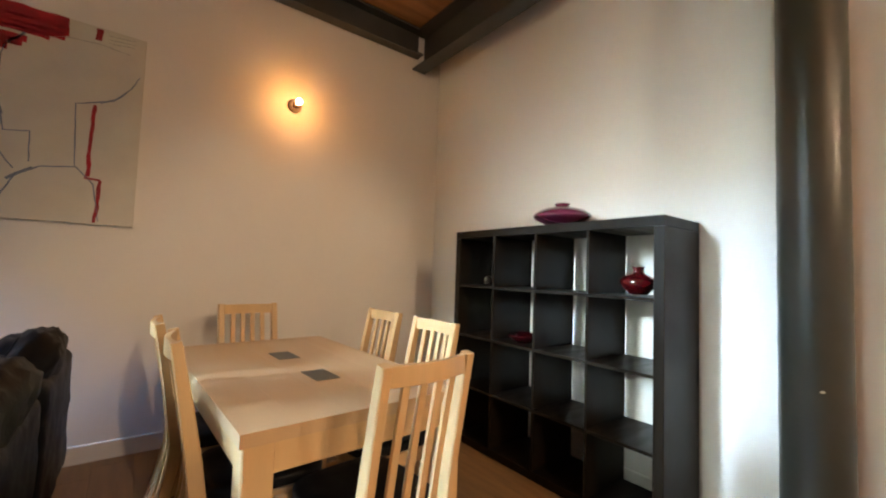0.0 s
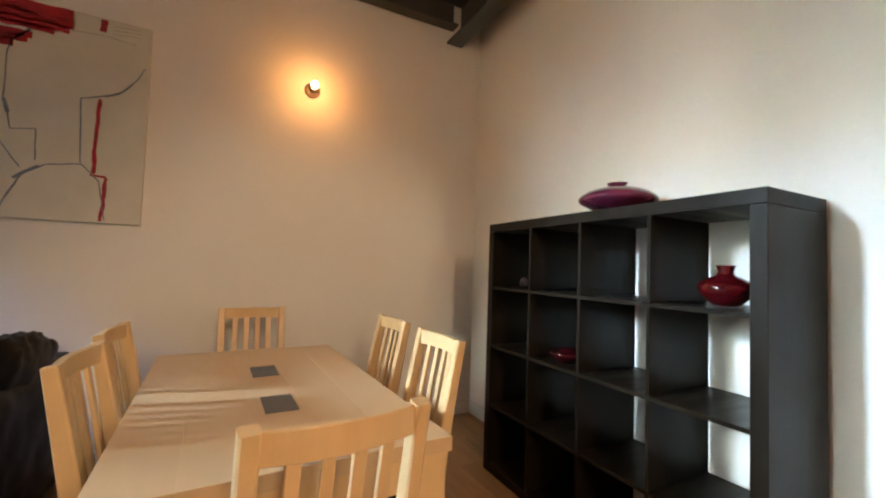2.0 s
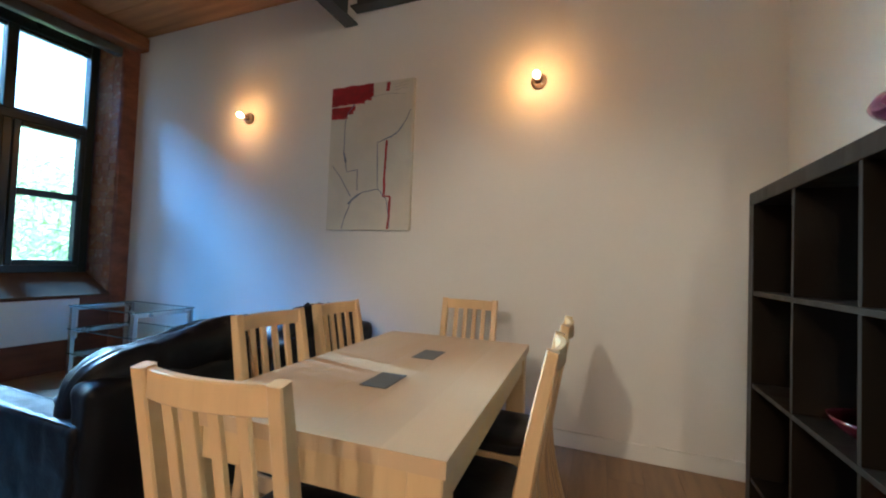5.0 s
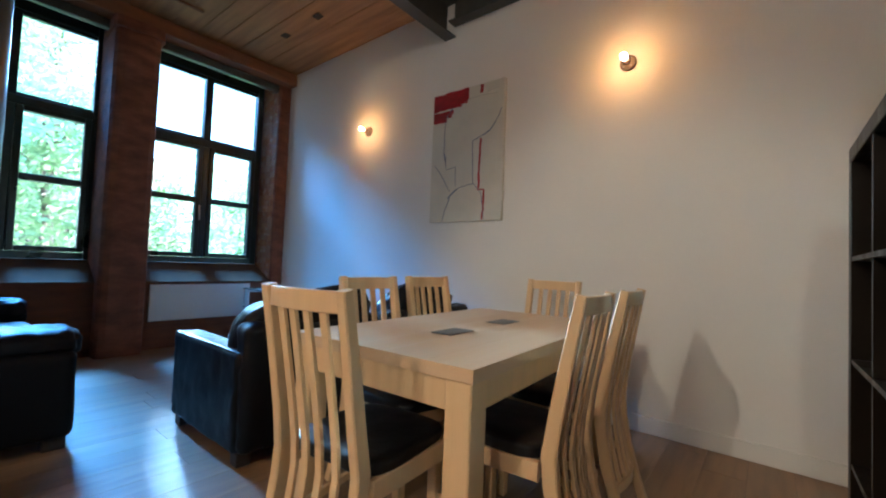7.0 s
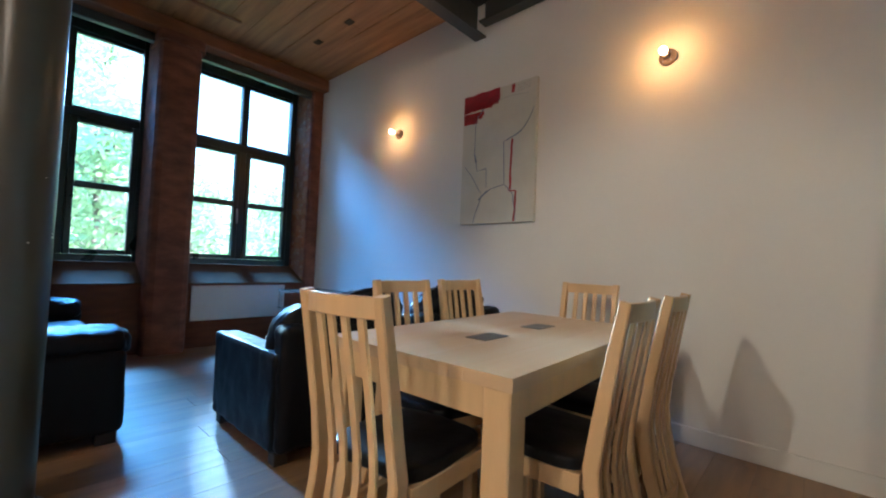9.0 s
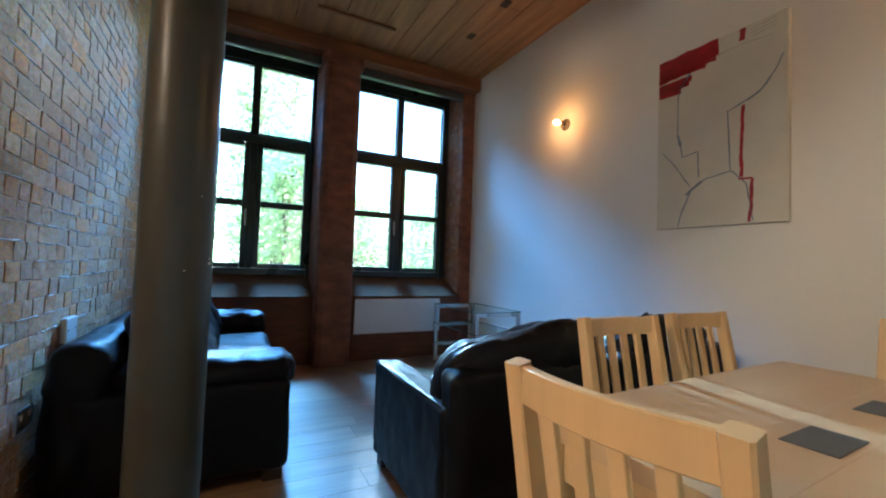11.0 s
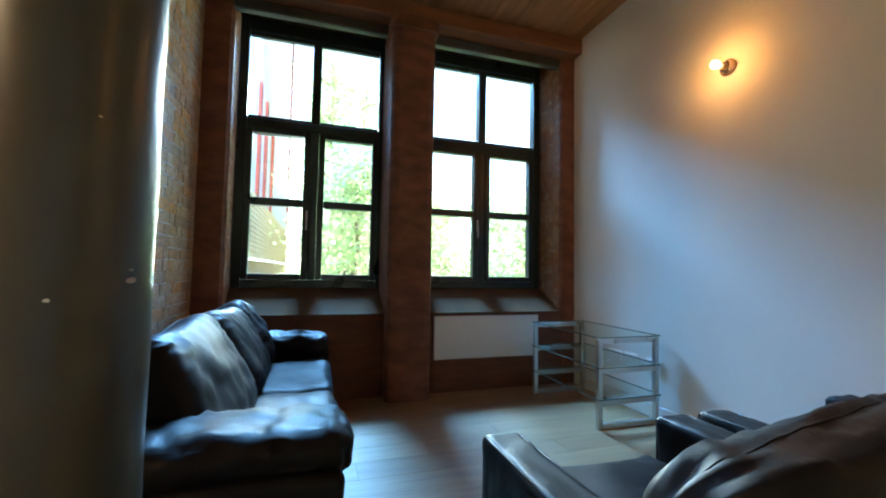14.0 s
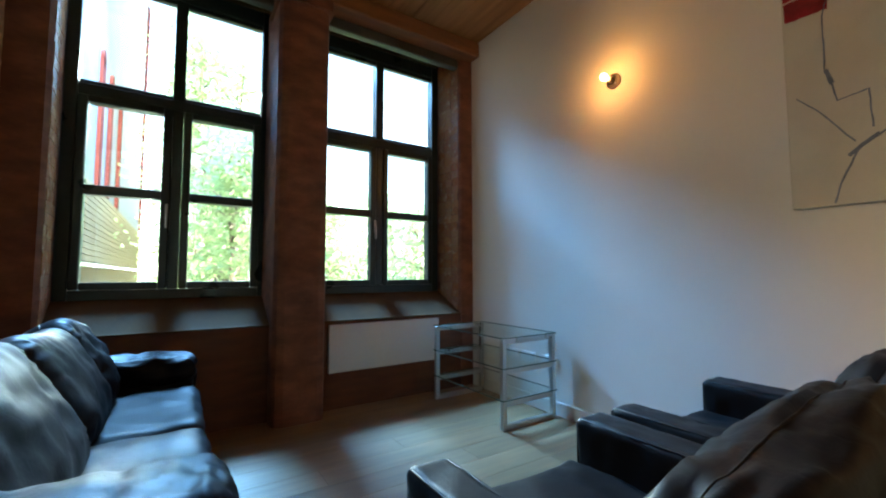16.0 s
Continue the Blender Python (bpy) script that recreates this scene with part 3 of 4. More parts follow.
tagged(part("steel_beam", channel(bmesh.new(), "y", -0.1, YN - 0.01, -0.635, 3.112, H - 0.008, 0.12, back=1), M_STEEL), "grey painted steel channel beam ending at the white wall", "beam", "steel beams", "structure")
tagged(part("steel_beam", channel(bmesh.new(), "y", -0.1, YN - 0.01, 2.195, 3.095, H - 0.008, 0.14, back=-1), M_STEEL), "grey painted steel channel beam along the shelf wall", "beam", "steel beams", "structure")
tagged(part("steel_beam", channel(bmesh.new(), "x", -0.525, 2.105, YN - 0.012, 3.21, H - 0.008, 0.10, back=-1), M_STEEL), "grey painted steel channel beam along the white wall", "beam", "steel beams", "structure")


def post(x, y, chips):
    p = thing("iron_post", pose(x, y, 0), "round cast iron post, glossy dark grey-green paint with chips", "post", "iron posts", "structure")
    b = bmesh.new()
    prof = [(0.1125 + 0.0006 * math.sin(k * 1.7), 0.05 + k * 3.02 / 40) for k in range(41)]
    lathe(b, prof, 48)
    part("shaft", b, M_POST, p, smooth=True)
    part("base_collar", lathe(bmesh.new(), [(0.15, 0.0), (0.15, 0.025), (0.125, 0.04), (0.118, 0.06)], 40), M_POST, p, smooth=True)
    part("cap_plate", boxed(-0.13, 0.13, -0.13, 0.13, 3.072, 3.123, bevel=0.006), M_POST, p)
    for a, z, s in chips:
        c = Vector((math.cos(radians(a)) * 0.1125, math.sin(radians(a)) * 0.1125, z))
        b = bmesh.new()
        pillow(b, (0, 0, 0), (0.004, s * 1.8, s), 2.2, 0.002, 60, n=5)
        b.transform(Matrix.Translation(c) @ pose(0, 0, 0, 0, 0, a))
        part("paint_chip", b, M_CHIP, p, "bare pale chip in the paint")
    return p


post(-0.532, 0.32, ((67, 1.075, 0.010), (19, 1.05, 0.005), (66, 1.09, 0.004), (40, 1.3, 0.003)))
post(2.2, 0.365, ((188, 0.22, 0.008), (200, 0.8, 0.01)))

# ---- dining corner ----
def shelf_unit(x, y0, y1):
    """Sixteen open cells, four by four, with thick outer boards."""
    w, t, dv = y1 - y0, 0.05, 0.016
    s = thing("shelf_unit", pose(x, y0, 0), "tall black-brown open cube shelf, four by four, mostly empty", "shelf")
    D, h, cell = 0.385, 1.49, (1.49 - 0.1 - 3 * 0.016) / 4
    part("top_panel", boxed(0, D, 0, w, h - t, h, bevel=0.002), M_SHELF, s)
    part("bottom_panel", boxed(0, D, t + 0.001, w - t - 0.001, 0, t, bevel=0.002), M_SHELF, s)
    for a in (0, w - t):
        part("side_panel", boxed(0, D, a, a + t, 0, h - t - 0.001, bevel=0.002), M_SHELF, s)
    cw = (w - 2 * t - 3 * dv) / 4
    for k in range(3):
        z = t + (k + 1) * cell + k * dv
        part("shelf_board", boxed(0.002, D - 0.002, t + 0.001, w - t - 0.001, z, z + dv, bevel=0.001), M_SHELF, s)
    for i in range(3):
        a = t + (i + 1) * cw + i * dv
        for k in range(4):
            z = t + k * (cell + dv)
            part("divider", boxed(0.003, D - 0.003, a, a + dv, z + 0.001, z + cell - 0.001, bevel=0.001), M_SHELF, s)
    return s


shelf_unit(1.97, 0.83, 2.325)


def turned(name, x, y, z, profile, material, label, category, seg=48):
    v = part(name, lathe(bmesh.new(), profile, seg), material, smooth=True)
    v.matrix_basis = pose(x, y, z)
    return tagged(v, label, category)


turned("flat_vase", 2.15, 1.52, 1.491, [(r * 1.13, z * 1.2) for r, z in ((0.04, 0), (0.06, 0.002), (0.10, 0.018), (0.142, 0.038), (0.153, 0.048), (0.156, 0.054), (0.150, 0.066), (0.12, 0.085), (0.07, 0.100), (0.035, 0.106), (0.031, 0.110), (0.040, 0.117), (0.042, 0.121), (0.034, 0.122), (0.026, 0.112))], M_PURPLE, "flat round plum-glazed vase on top of the shelf", "vase")
turned("red_vase", 2.09, 1.01, 1.111, [(0.03, 0), (0.042, 0.003), (0.07, 0.03), (0.086, 0.055), (0.088, 0.066), (0.078, 0.082), (0.05, 0.098), (0.028, 0.106), (0.023, 0.118), (0.027, 0.134), (0.031, 0.142), (0.026, 0.142), (0.019, 0.12)], M_RED, "round glossy red glass vase in a shelf cell", "vase")
turned("red_bowl", 2.10, 1.76, 0.745, [(0.03, 0), (0.04, 0.005), (0.075, 0.025), (0.098, 0.05), (0.103, 0.062), (0.099, 0.062), (0.07, 0.034), (0.02, 0.014)], M_BOWL, "small dark red glass bowl in a shelf cell", "bowl")
turned("glass_ball", 2.05, 2.06, 1.111, [(0.012, 0), (0.026, 0.01), (0.034, 0.03), (0.031, 0.048), (0.02, 0.062), (0.008, 0.067)], M_DARKGLASS, "small smoky glass ornament in a shelf cell", "ornament", 20)


def table():
    t = thing("dining_table", pose(0.69, 1.902, 0, 0, 0, 2.5), "light birch dining table with two grey tiles inlaid", "table")
    hx, hy = 0.41, 0.705
    for k in range(5):
        a = -hx + k * 2 * hx / 5
        part("top_board", boxed(a + 0.0001, a + 2 * hx / 5 - 0.0001, -hy, hy, 0.70, 0.74, bevel=0.0003), M_TOP, t)
    for x0, x1, y0, y1 in ((-hx + 0.02, -hx + 0.042, -hy + 0.10, hy - 0.10), (hx - 0.042, hx - 0.02, -hy + 0.10, hy - 0.10), (-hx + 0.10, hx - 0.10, -hy + 0.02, -hy + 0.042), (-hx + 0.10, hx - 0.10, hy - 0.042, hy - 0.02)):
        part("apron", boxed(x0, x1, y0, y1, 0.605, 0.699, bevel=0.002), M_BEECH, t)
    for sx in (-1, 1):
        for sy in (-1, 1):
            cx, cy = sx * (hx - 0.055), sy * (hy - 0.055)
            part("leg", boxed(cx - 0.044, cx + 0.044, cy - 0.044, cy + 0.044, 0, 0.699, bevel=0.004), M_BEECH, t)
    for yc in (-0.232, 0.216):
        part("tile_inlay", boxed(-0.036, 0.066, yc - 0.087, yc + 0.087, 0.739, 0.7425, bevel=0.001), M_SLATE, t, "square dark grey tile set in the top")
    return t


table()


def chair():
    """High slatted back whose slats run down past the seat; black leather pad. Faces +y; the back's top is at the origin."""
    c = thing("dining_chair", pose(0, 0, 0), "light birch dining chair with slatted back and black seat pad", "chair", "chairs round the table")
    TOP = 0.945

    def back(z, w):   # depth of the back at height z
        if z > 0.45:
            return 0.085 * (1 - ((z - 0.45) / (TOP - 0.45)) ** 1.15) + w
        return 0.085 - 0.11 * ((0.45 - z) / 0.45) ** 1.6 + w
    zs = [0, 0.12, 0.24, 0.36, 0.45, 0.56, 0.68, 0.80, 0.90, TOP]
    for sx in (-1, 1):
        pts = [Vector((sx * (0.157 + 0.006 * (z < 0.5)), back(z, 0), z)) for z in zs]
        part("back_leg", sweep(bmesh.new(), pts, 0.034, [0.036, 0.04, 0.044, 0.048, 0.05, 0.048, 0.044, 0.04, 0.036, 0.034]), M_BEECH, c)
    for z0, h in ((TOP - 0.033, 0.058), (0.155, 0.04)):
        pts = [Vector((x, back(z0, -0.024 * (1 - (x / 0.146) ** 2)), z0)) for x in [-0.146 + 0.292 * k / 10 for k in range(11)]]
        part("top_rail" if z0 > 0.5 else "lower_rail", sweep(bmesh.new(), pts, h, 0.02, Vector((0, 0, 1))), M_BEECH, c)
    for k in range(4):
        x = -0.087 + 0.058 * k
        bow = -0.022 * (1 - (x / 0.146) ** 2)
        pts = [Vector((x, back(z, bow), z)) for z in (0.17, 0.24, 0.34, 0.42, 0.50, 0.60, 0.70, 0.80, TOP - 0.06)]
        part("slat", sweep(bmesh.new(), pts, 0.026, 0.013), M_BEECH, c)
    for sx in (-1, 1):
        part("side_rail", sweep(bmesh.new(), [Vector((sx * 0.178, 0.112, 0.40)), Vector((sx * 0.196, 0.465, 0.40))], 0.022, 0.06), M_BEECH, c)
        part("front_leg", boxed(sx * 0.205 - 0.019, sx * 0.205 + 0.019, 0.47, 0.508, 0, 0.43, bevel=0.004), M_BEECH, c)
        part("stretcher", sweep(bmesh.new(), [Vector((sx * 0.174, 0.085, 0.21)), Vector((sx * 0.203, 0.47, 0.21))], 0.016, 0.03), M_BEECH, c)
    part("front_rail", boxed(-0.185, 0.185, 0.478, 0.50, 0.37, 0.43, bevel=0.003), M_BEECH, c)
    pad = bmesh.new()
    pillow(pad, (0, 0.305, 0.447), (0.385, 0.40, 0.062), 5.0, 0.004, 9, n=14)
    part("seat_pad", pad, M_PAD, c, "black leather seat pad", True)
    return c


first = chair()
first.matrix_basis = pose(0.75, 0.934, 0, 0, 0, 6)
copy_thing(first, pose(0.665, 2.812, 0, 0, 0, 183.5))
copy_thing(first, pose(0.186, 1.66, 0, 0, 0, -92.5))
copy_thing(first, pose(0.162, 2.132, 0, 0, 0, -91.5))
copy_thing(first, pose(1.31, 1.665, 0, 0, 0, 92))
copy_thing(first, pose(1.30, 2.17, 0, 0, 0, 92))

# ---- pictures and lamps on the white wall ----
def painting():
    p = thing("painting", pose(-0.338, YN, 1.995), "large unframed canvas with red blocks and blue-grey lines", "painting")
    w, h, f = 0.385, 0.595, -0.036
    part("canvas", boxed(-w, w, f, -0.002, -h, h, bevel=0.004), M_CANVAS, p)

    def at(u, v):   # u, v from the top left corner, 0 to 1
        return Vector((-w + 2 * w * u, f - 0.002, h - 2 * h * v))

    def stroke(name, pts, wd, material, wob=0.003, lab=""):
        q = []
        for (a, b), (c, d) in zip(pts, pts[1:]):
            for k in range(8):
                s = k / 8
                q.append(at(a + (c - a) * s, b + (d - b) * s))
        q.append(at(*pts[-1]))
        q = [v + Vector((wob * noise.noise(v * 23), 0, wob * noise.noise(v * 23 + Vector((7, 1, 3))))) for v in q]
        ws = [wd * (1 + 0.45 * noise.noise(v * 31)) for v in q]
        b = bmesh.new()
        rings = []
        for i, v in enumerate(q):
            t = (q[min(i + 1, len(q) - 1)] - q[max(i - 1, 0)]).normalized()
            n = Vector((-t.z, 0, t.x)) * ws[i] / 2
            rings.append([b.verts.new(v + n), b.verts.new(v - n), b.verts.new(v - n + Vector((0, 0.0022, 0))), b.verts.new(v + n + Vector((0, 0.0022, 0)))])
        for r0, r1 in zip(rings, rings[1:]):
            for k in range(4):
                b.faces.new((r0[k], r0[(k + 1) % 4], r1[(k + 1) % 4], r1[k]))
        part(name, b, material, p, lab)
    for v, u, wd in ((0.028, 0.53, 0.062), (0.068, 0.53, 0.05), (0.098, 0.51, 0.04), (0.118, 0.43, 0.03)):
        stroke("red_block", [(0.012, v), (u, v)], wd, M_REDPAINT, 0.006)
    for v, u, wd in ((0.158, 0.31, 0.034), (0.183, 0.29, 0.04), (0.21, 0.22, 0.04)):
        stroke("red_block", [(0.012, v), (u, v)], wd, M_REDPAINT, 0.006)
    stroke("red_mark", [(0.705, 0.008), (0.70, 0.068)], 0.03, M_REDPAINT)
    stroke("red_line", [(0.71, 0.40), (0.70, 0.60), (0.70, 0.765)], 0.019, M_REDPAINT, 0.005)
    stroke("red_line", [(0.68, 0.772), (0.775, 0.777)], 0.014, M_REDPAINT, 0.003)
    stroke("red_line", [(0.775, 0.78), (0.765, 0.92), (0.757, 0.99)], 0.018, M_REDPAINT, 0.006)
    stroke("blue_line", [(0.30, 0.13), (0.21, 0.20), (0.19, 0.25), (0.19, 0.46), (0.22, 0.54), (0.235, 0.60), (0.37, 0.585), (0.375, 0.73)], 0.006, M_BLUELINE)
    stroke("blue_dab", [(0.195, 0.47), (0.218, 0.53)], 0.016, M_BLUELINE)
    stroke("blue_dab", [(0.30, 0.13), (0.22, 0.195)], 0.013, M_BLUELINE)
    stroke("blue_line", [(0.05, 0.55), (0.17, 0.64), (0.30, 0.77)], 0.006, M_BLUELINE)
    stroke("blue_line", [(0.62, 0.72), (0.60, 0.41), (0.70, 0.39), (0.82, 0.36), (0.92, 0.28), (0.97, 0.21)], 0.006, M_BLUELINE)
    stroke("blue_dab", [(0.74, 0.385), (0.83, 0.352), (0.90, 0.30)], 0.009, M_BLUELINE)
    stroke("blue_dab", [(0.27, 0.82), (0.33, 0.785), (0.40, 0.755)], 0.015, M_BLUELINE)
    stroke("grey_line", [(0.20, 0.99), (0.23, 0.92), (0.31, 0.80), (0.43, 0.745), (0.63, 0.725), (0.735, 0.80), (0.78, 0.985)], 0.007, M_BLUELINE)
    stroke("grey_line", [(0.40, 0.125), (0.52, 0.095), (0.70, 0.085), (0.90, 0.10)], 0.003, M_GREYLINE)
    for v in (0.03, 0.05, 0.068):
        stroke("grey_line", [(0.76, v), (0.93, v - 0.01)], 0.0022, M_GREYLINE)
    return p


painting()


def sconce(x, z):
    s = thing("wall_lamp", pose(x, YN, z), "bare glowing bulb in a round bronze wall holder", "wall lamp", "wall lamps")
    turn = pose(0, 0, 0, 90, 0, 0)
    part("back_plate", lathe(bmesh.new(), [(0.052, 0.001), (0.054, 0.012), (0.048, 0.022), (0.03, 0.028)], 32, turn), M_HOLDER, s, smooth=True)
    part("lamp_holder", lathe(bmesh.new(), [(0.022, 0.026), (0.024, 0.06), (0.021, 0.07), (0.018, 0.075)], 24, turn), M_HOLDER, s, smooth=True)
    for a in (50, 130, 230, 310):
        part("screw", lathe(bmesh.new(), [(0.005, 0.022), (0.005, 0.03), (0.003, 0.032)], 10, Matrix.Translation((0.036 * math.cos(radians(a)), 0, 0.036 * math.sin(radians(a)))) @ turn), M_METAL, s)
    b = part("bulb", lathe(bmesh.new(), [(0.011, 0.078), (0.016, 0.088), (0.0235, 0.105), (0.0255, 0.118), (0.022, 0.134), (0.012, 0.144), (0.004, 0.147)], 24, turn), M_BULB, s, "glowing clear bulb", True)
    b.visible_shadow = True
    lamp("sconce_light", "POINT", pose(x, YN - 0.172, z + 0.0), SCONCE_W, WARM, 0.022)
    return s


sconce(0.99, 2.445)
sconce(-1.67, 2.437)

# ---- sitting corner ----
def arm_block(bm, x0, x1, y0, y1, z0, z1, seed, wr=0.006):
    return padded(bm, x0, x1, y0, y1, z0, z1, 0.035, wr, 9.0, n=28, seed=seed)


def piping(points, r=0.005):
    return tube(bmesh.new(), points, r, 6)


def back_pillow(parent, centre, size, tilt, seed, wr=0.02, rz=0.0, lean=0.0, droop=0.0, label="plump creased leather cushion"):
    """A loose stuffed cushion: soft lens shape, gathered towards its seam, with a sewn edge."""
    m = Matrix.Translation(centre) @ pose(0, 0, 0, lean, tilt, rz)
    n, hx, hy, hz = 44, size[0] / 2, size[1] / 2, size[2] / 2
    b = bmesh.new()
    sheets = []
    for side in (-1, 1):
        rows = []
        for i in range(n + 1):
            row = []
            for j in range(n + 1):
                u, v = math.sin((2 * i / n - 1) * math.pi / 2), math.sin((2 * j / n - 1) * math.pi / 2)
                k = (abs(u) ** 5 + abs(v) ** 5) ** 0.2
                s = max(abs(u), abs(v)) / k if k else 1.0
                y, z = u * s * hy, v * s * hz + (droop * u - 0.02 * math.sin(u * 2.6 + seed)) * max(0.0, v)
                e = max(0.0, 1 - max(abs(u), abs(v)) ** 2.6)
                d = hx * e ** 0.30
                q = Vector((0, y * 8.0, z * 4.5)) + Vector((seed, side * 3 + seed, 0))
                fold = noise.noise(q) + 0.55 * noise.noise(q * 2.3) - 1.3 * abs(noise.noise(q * 1.6 + Vector((3, 8, 5))))
                along = y if abs(v) > abs(u) else z
                gather = noise.noise(Vector((along * 34, seed, side * 5))) + 0.6 * noise.noise(Vector((along * 71, seed + 4, side * 5)))
                d += wr * 0.75 * fold * e ** 0.5 + 0.016 * gather * max(0.0, 1 - e * 1.15) * min(1.0, e * 6)
                row.append(b.verts.new(m @ Vector((side * d, y, z))) if e > 0 or side < 0 else None)
            rows.append(row)
        sheets.append(rows)
    lo, hi = sheets
    for i in range(n + 1):
        for j in range(n + 1):
            if hi[i][j] is None:
                hi[i][j] = lo[i][j]
    for rows in (lo, hi):
        for i in range(n):
            for j in range(n):
                b.faces.new((rows[i][j], rows[i + 1][j], rows[i + 1][j + 1], rows[i][j + 1]))
    ring = [lo[i][0] for i in range(n)] + [lo[n][j] for j in range(n)] + [lo[n - i][n] for i in range(n)] + [lo[0][n - j] for j in range(n)]
    pts = [v.co.copy() for v in ring] + [ring[0].co.copy()]
    c = part("back_cushion", b, M_LEATHER, parent, label, True)
    part("piping", piping(pts, 0.0035), M_LEATHER, c, smooth=True)
    return c


def log_cushion(parent, y0, y1, seed, low=0.70, high=0.86, peak=0.72):
    """A slumped, stuffed back cushion: low and gathered at its south end, fullest further north."""
    b = bmesh.new()
    n, m = 64, 48
    rings = []
    for i in range(n + 1):
        u = 0.5 - 0.5 * math.cos(math.pi * i / n)
        w = 2 * u - 1
        full = max(0.0, 1 - abs(w) ** (5 if w > 0 else 5.5)) ** 0.38
        g = u / peak if u < peak else 1 - 0.55 * (u - peak) / (1 - peak)
        top = low + (high - low) * (3 * g * g - 2 * g ** 3)
        zc, hz, hx = (0.42 + top) / 2, (top - 0.42) / 2, 0.135 + 0.02 * math.sin(u * 3)
        ends = max(0.0, (abs(w) - 0.5) / 0.5) ** 1.5
        ring = []
        for j in range(m):
            a = 2 * math.pi * j / m
            ca, sa = math.cos(a), math.sin(a)
            k = (abs(ca) ** 2.7 + abs(sa) ** 2.7) ** (-1 / 2.7)
            q = Vector((u * 3.2 + seed, ca * 1.3, sa * 1.3))
            fold = noise.noise(q * 1.1) - 0.9 * abs(noise.noise(q * 2.1 + Vector((4, 1, 7)))) + 0.45 * noise.noise(q * 4.7) - 0.35 * abs(noise.noise(q * 7.5))
            gather = noise.noise(Vector((a * 4.0, seed, u * 2.5))) + 0.7 * noise.noise(Vector((a * 9.0, seed + 5, u * 4)))
            f = full * (0.93 + 0.10 * fold + (0.04 + 0.30 * ends) * gather * min(1.0, full * 1.5))
            x, z = ca * k * hx * f, sa * k * hz * f
            ring.append(b.verts.new((-0.325 + x + 0.34 * (zc + z - 0.68) - 0.03 * ends, y0 + (y1 - y0) * u, zc - 0.02 * (1 - full) + z)))
        rings.append(ring)
    for p, q in zip(rings, rings[1:]):
        for j in range(m):
            b.faces.new((p[j], p[(j + 1) % m], q[(j + 1) % m], q[j]))
    seams = [[rings[i][j].co * 1.0 for i in range(5, n - 4)] for j in (14,)]
    bmesh.ops.remove_doubles(b, verts=b.verts, dist=0.0004)
    bmesh.ops.recalc_face_normals(b, faces=b.faces)
    cushion = part("back_cushion", b, M_LEATHER, parent, "plump slumped leather cushion", True)
    part("piping", piping(seams[0], 0.0035), M_LEATHER, cushion, smooth=True)
    return cushion


def armchair(y0, y1, na, label, seed, slump):
    """Boxy leather armchair facing -x, with a loose back cushion. na: width of its north arm."""
    s = thing("armchair", pose(0, 0, 0), label, "armchair", "leather armchairs")
    xf, xb, sa, zt = -1.07, -0.17, 0.145, 0.555
    for k, (a, b) in enumerate(((y0, y0 + sa), (y1 - na, y1))):
        arm = part("arm", padded(bmesh.new(), xf, xb - 0.06, a, b, 0.06, zt, 0.03, 0.006, 13, n=30, seed=seed + 3 * k, stretch=(1.6, 0.6, 0.5)), M_LEATHER, s, smooth=True)
        for yy in (a + 0.012, b - 0.012):
            part("piping", piping([Vector((xf + 0.008, yy, 0.12)), Vector((xf + 0.008, yy, zt - 0.02)), Vector((xf + 0.03, yy, zt - 0.008)), Vector((xb - 0.1, yy, zt - 0.008))], 0.004), M_LEATHER, arm, smooth=True)
    part("base", boxed(xf + 0.05, xb - 0.03, y0 + sa - 0.02, y1 - na + 0.02, 0.06, 0.27, bevel=0.02, seg=2), M_LEATHER, s)
    part("back", padded(bmesh.new(), -0.33, xb, y0 + 0.015, y1 - 0.015, 0.06, 0.70, 0.05, 0.010, 7, n=30, seed=seed + 5), M_LEATHER, s, smooth=True)
    part("seat_cushion", padded(bmesh.new(), xf - 0.01, -0.33, y0 + sa + 0.004, y1 - na - 0.004, 0.262, 0.415, 0.045, 0.009, 7, n=30, seed=seed + 8, crown=0.02), M_LEATHER, s, smooth=True)
    log_cushion(s, *slump[:2], seed + 11, *slump[2:])
    for px in (xf + 0.07, xb - 0.1):
        for py in (y0 + 0.06, y1 - 0.06):
            part("foot", boxed(px - 0.035, px + 0.035, py - 0.035, py + 0.035, 0, 0.065, bevel=0.004), M_SOFALEG, s)
    return s


armchair(1.225, 2.10, 0.15, "black leather armchair with plump back cushion by the table", 1.0, (1.255, 2.09, 0.805, 0.895, 0.80))
armchair(2.165, 3.10, 0.17, "black leather armchair with plump back cushion by the white wall", 21.0, (2.19, 2.97, 0.775, 0.895, 0.27))


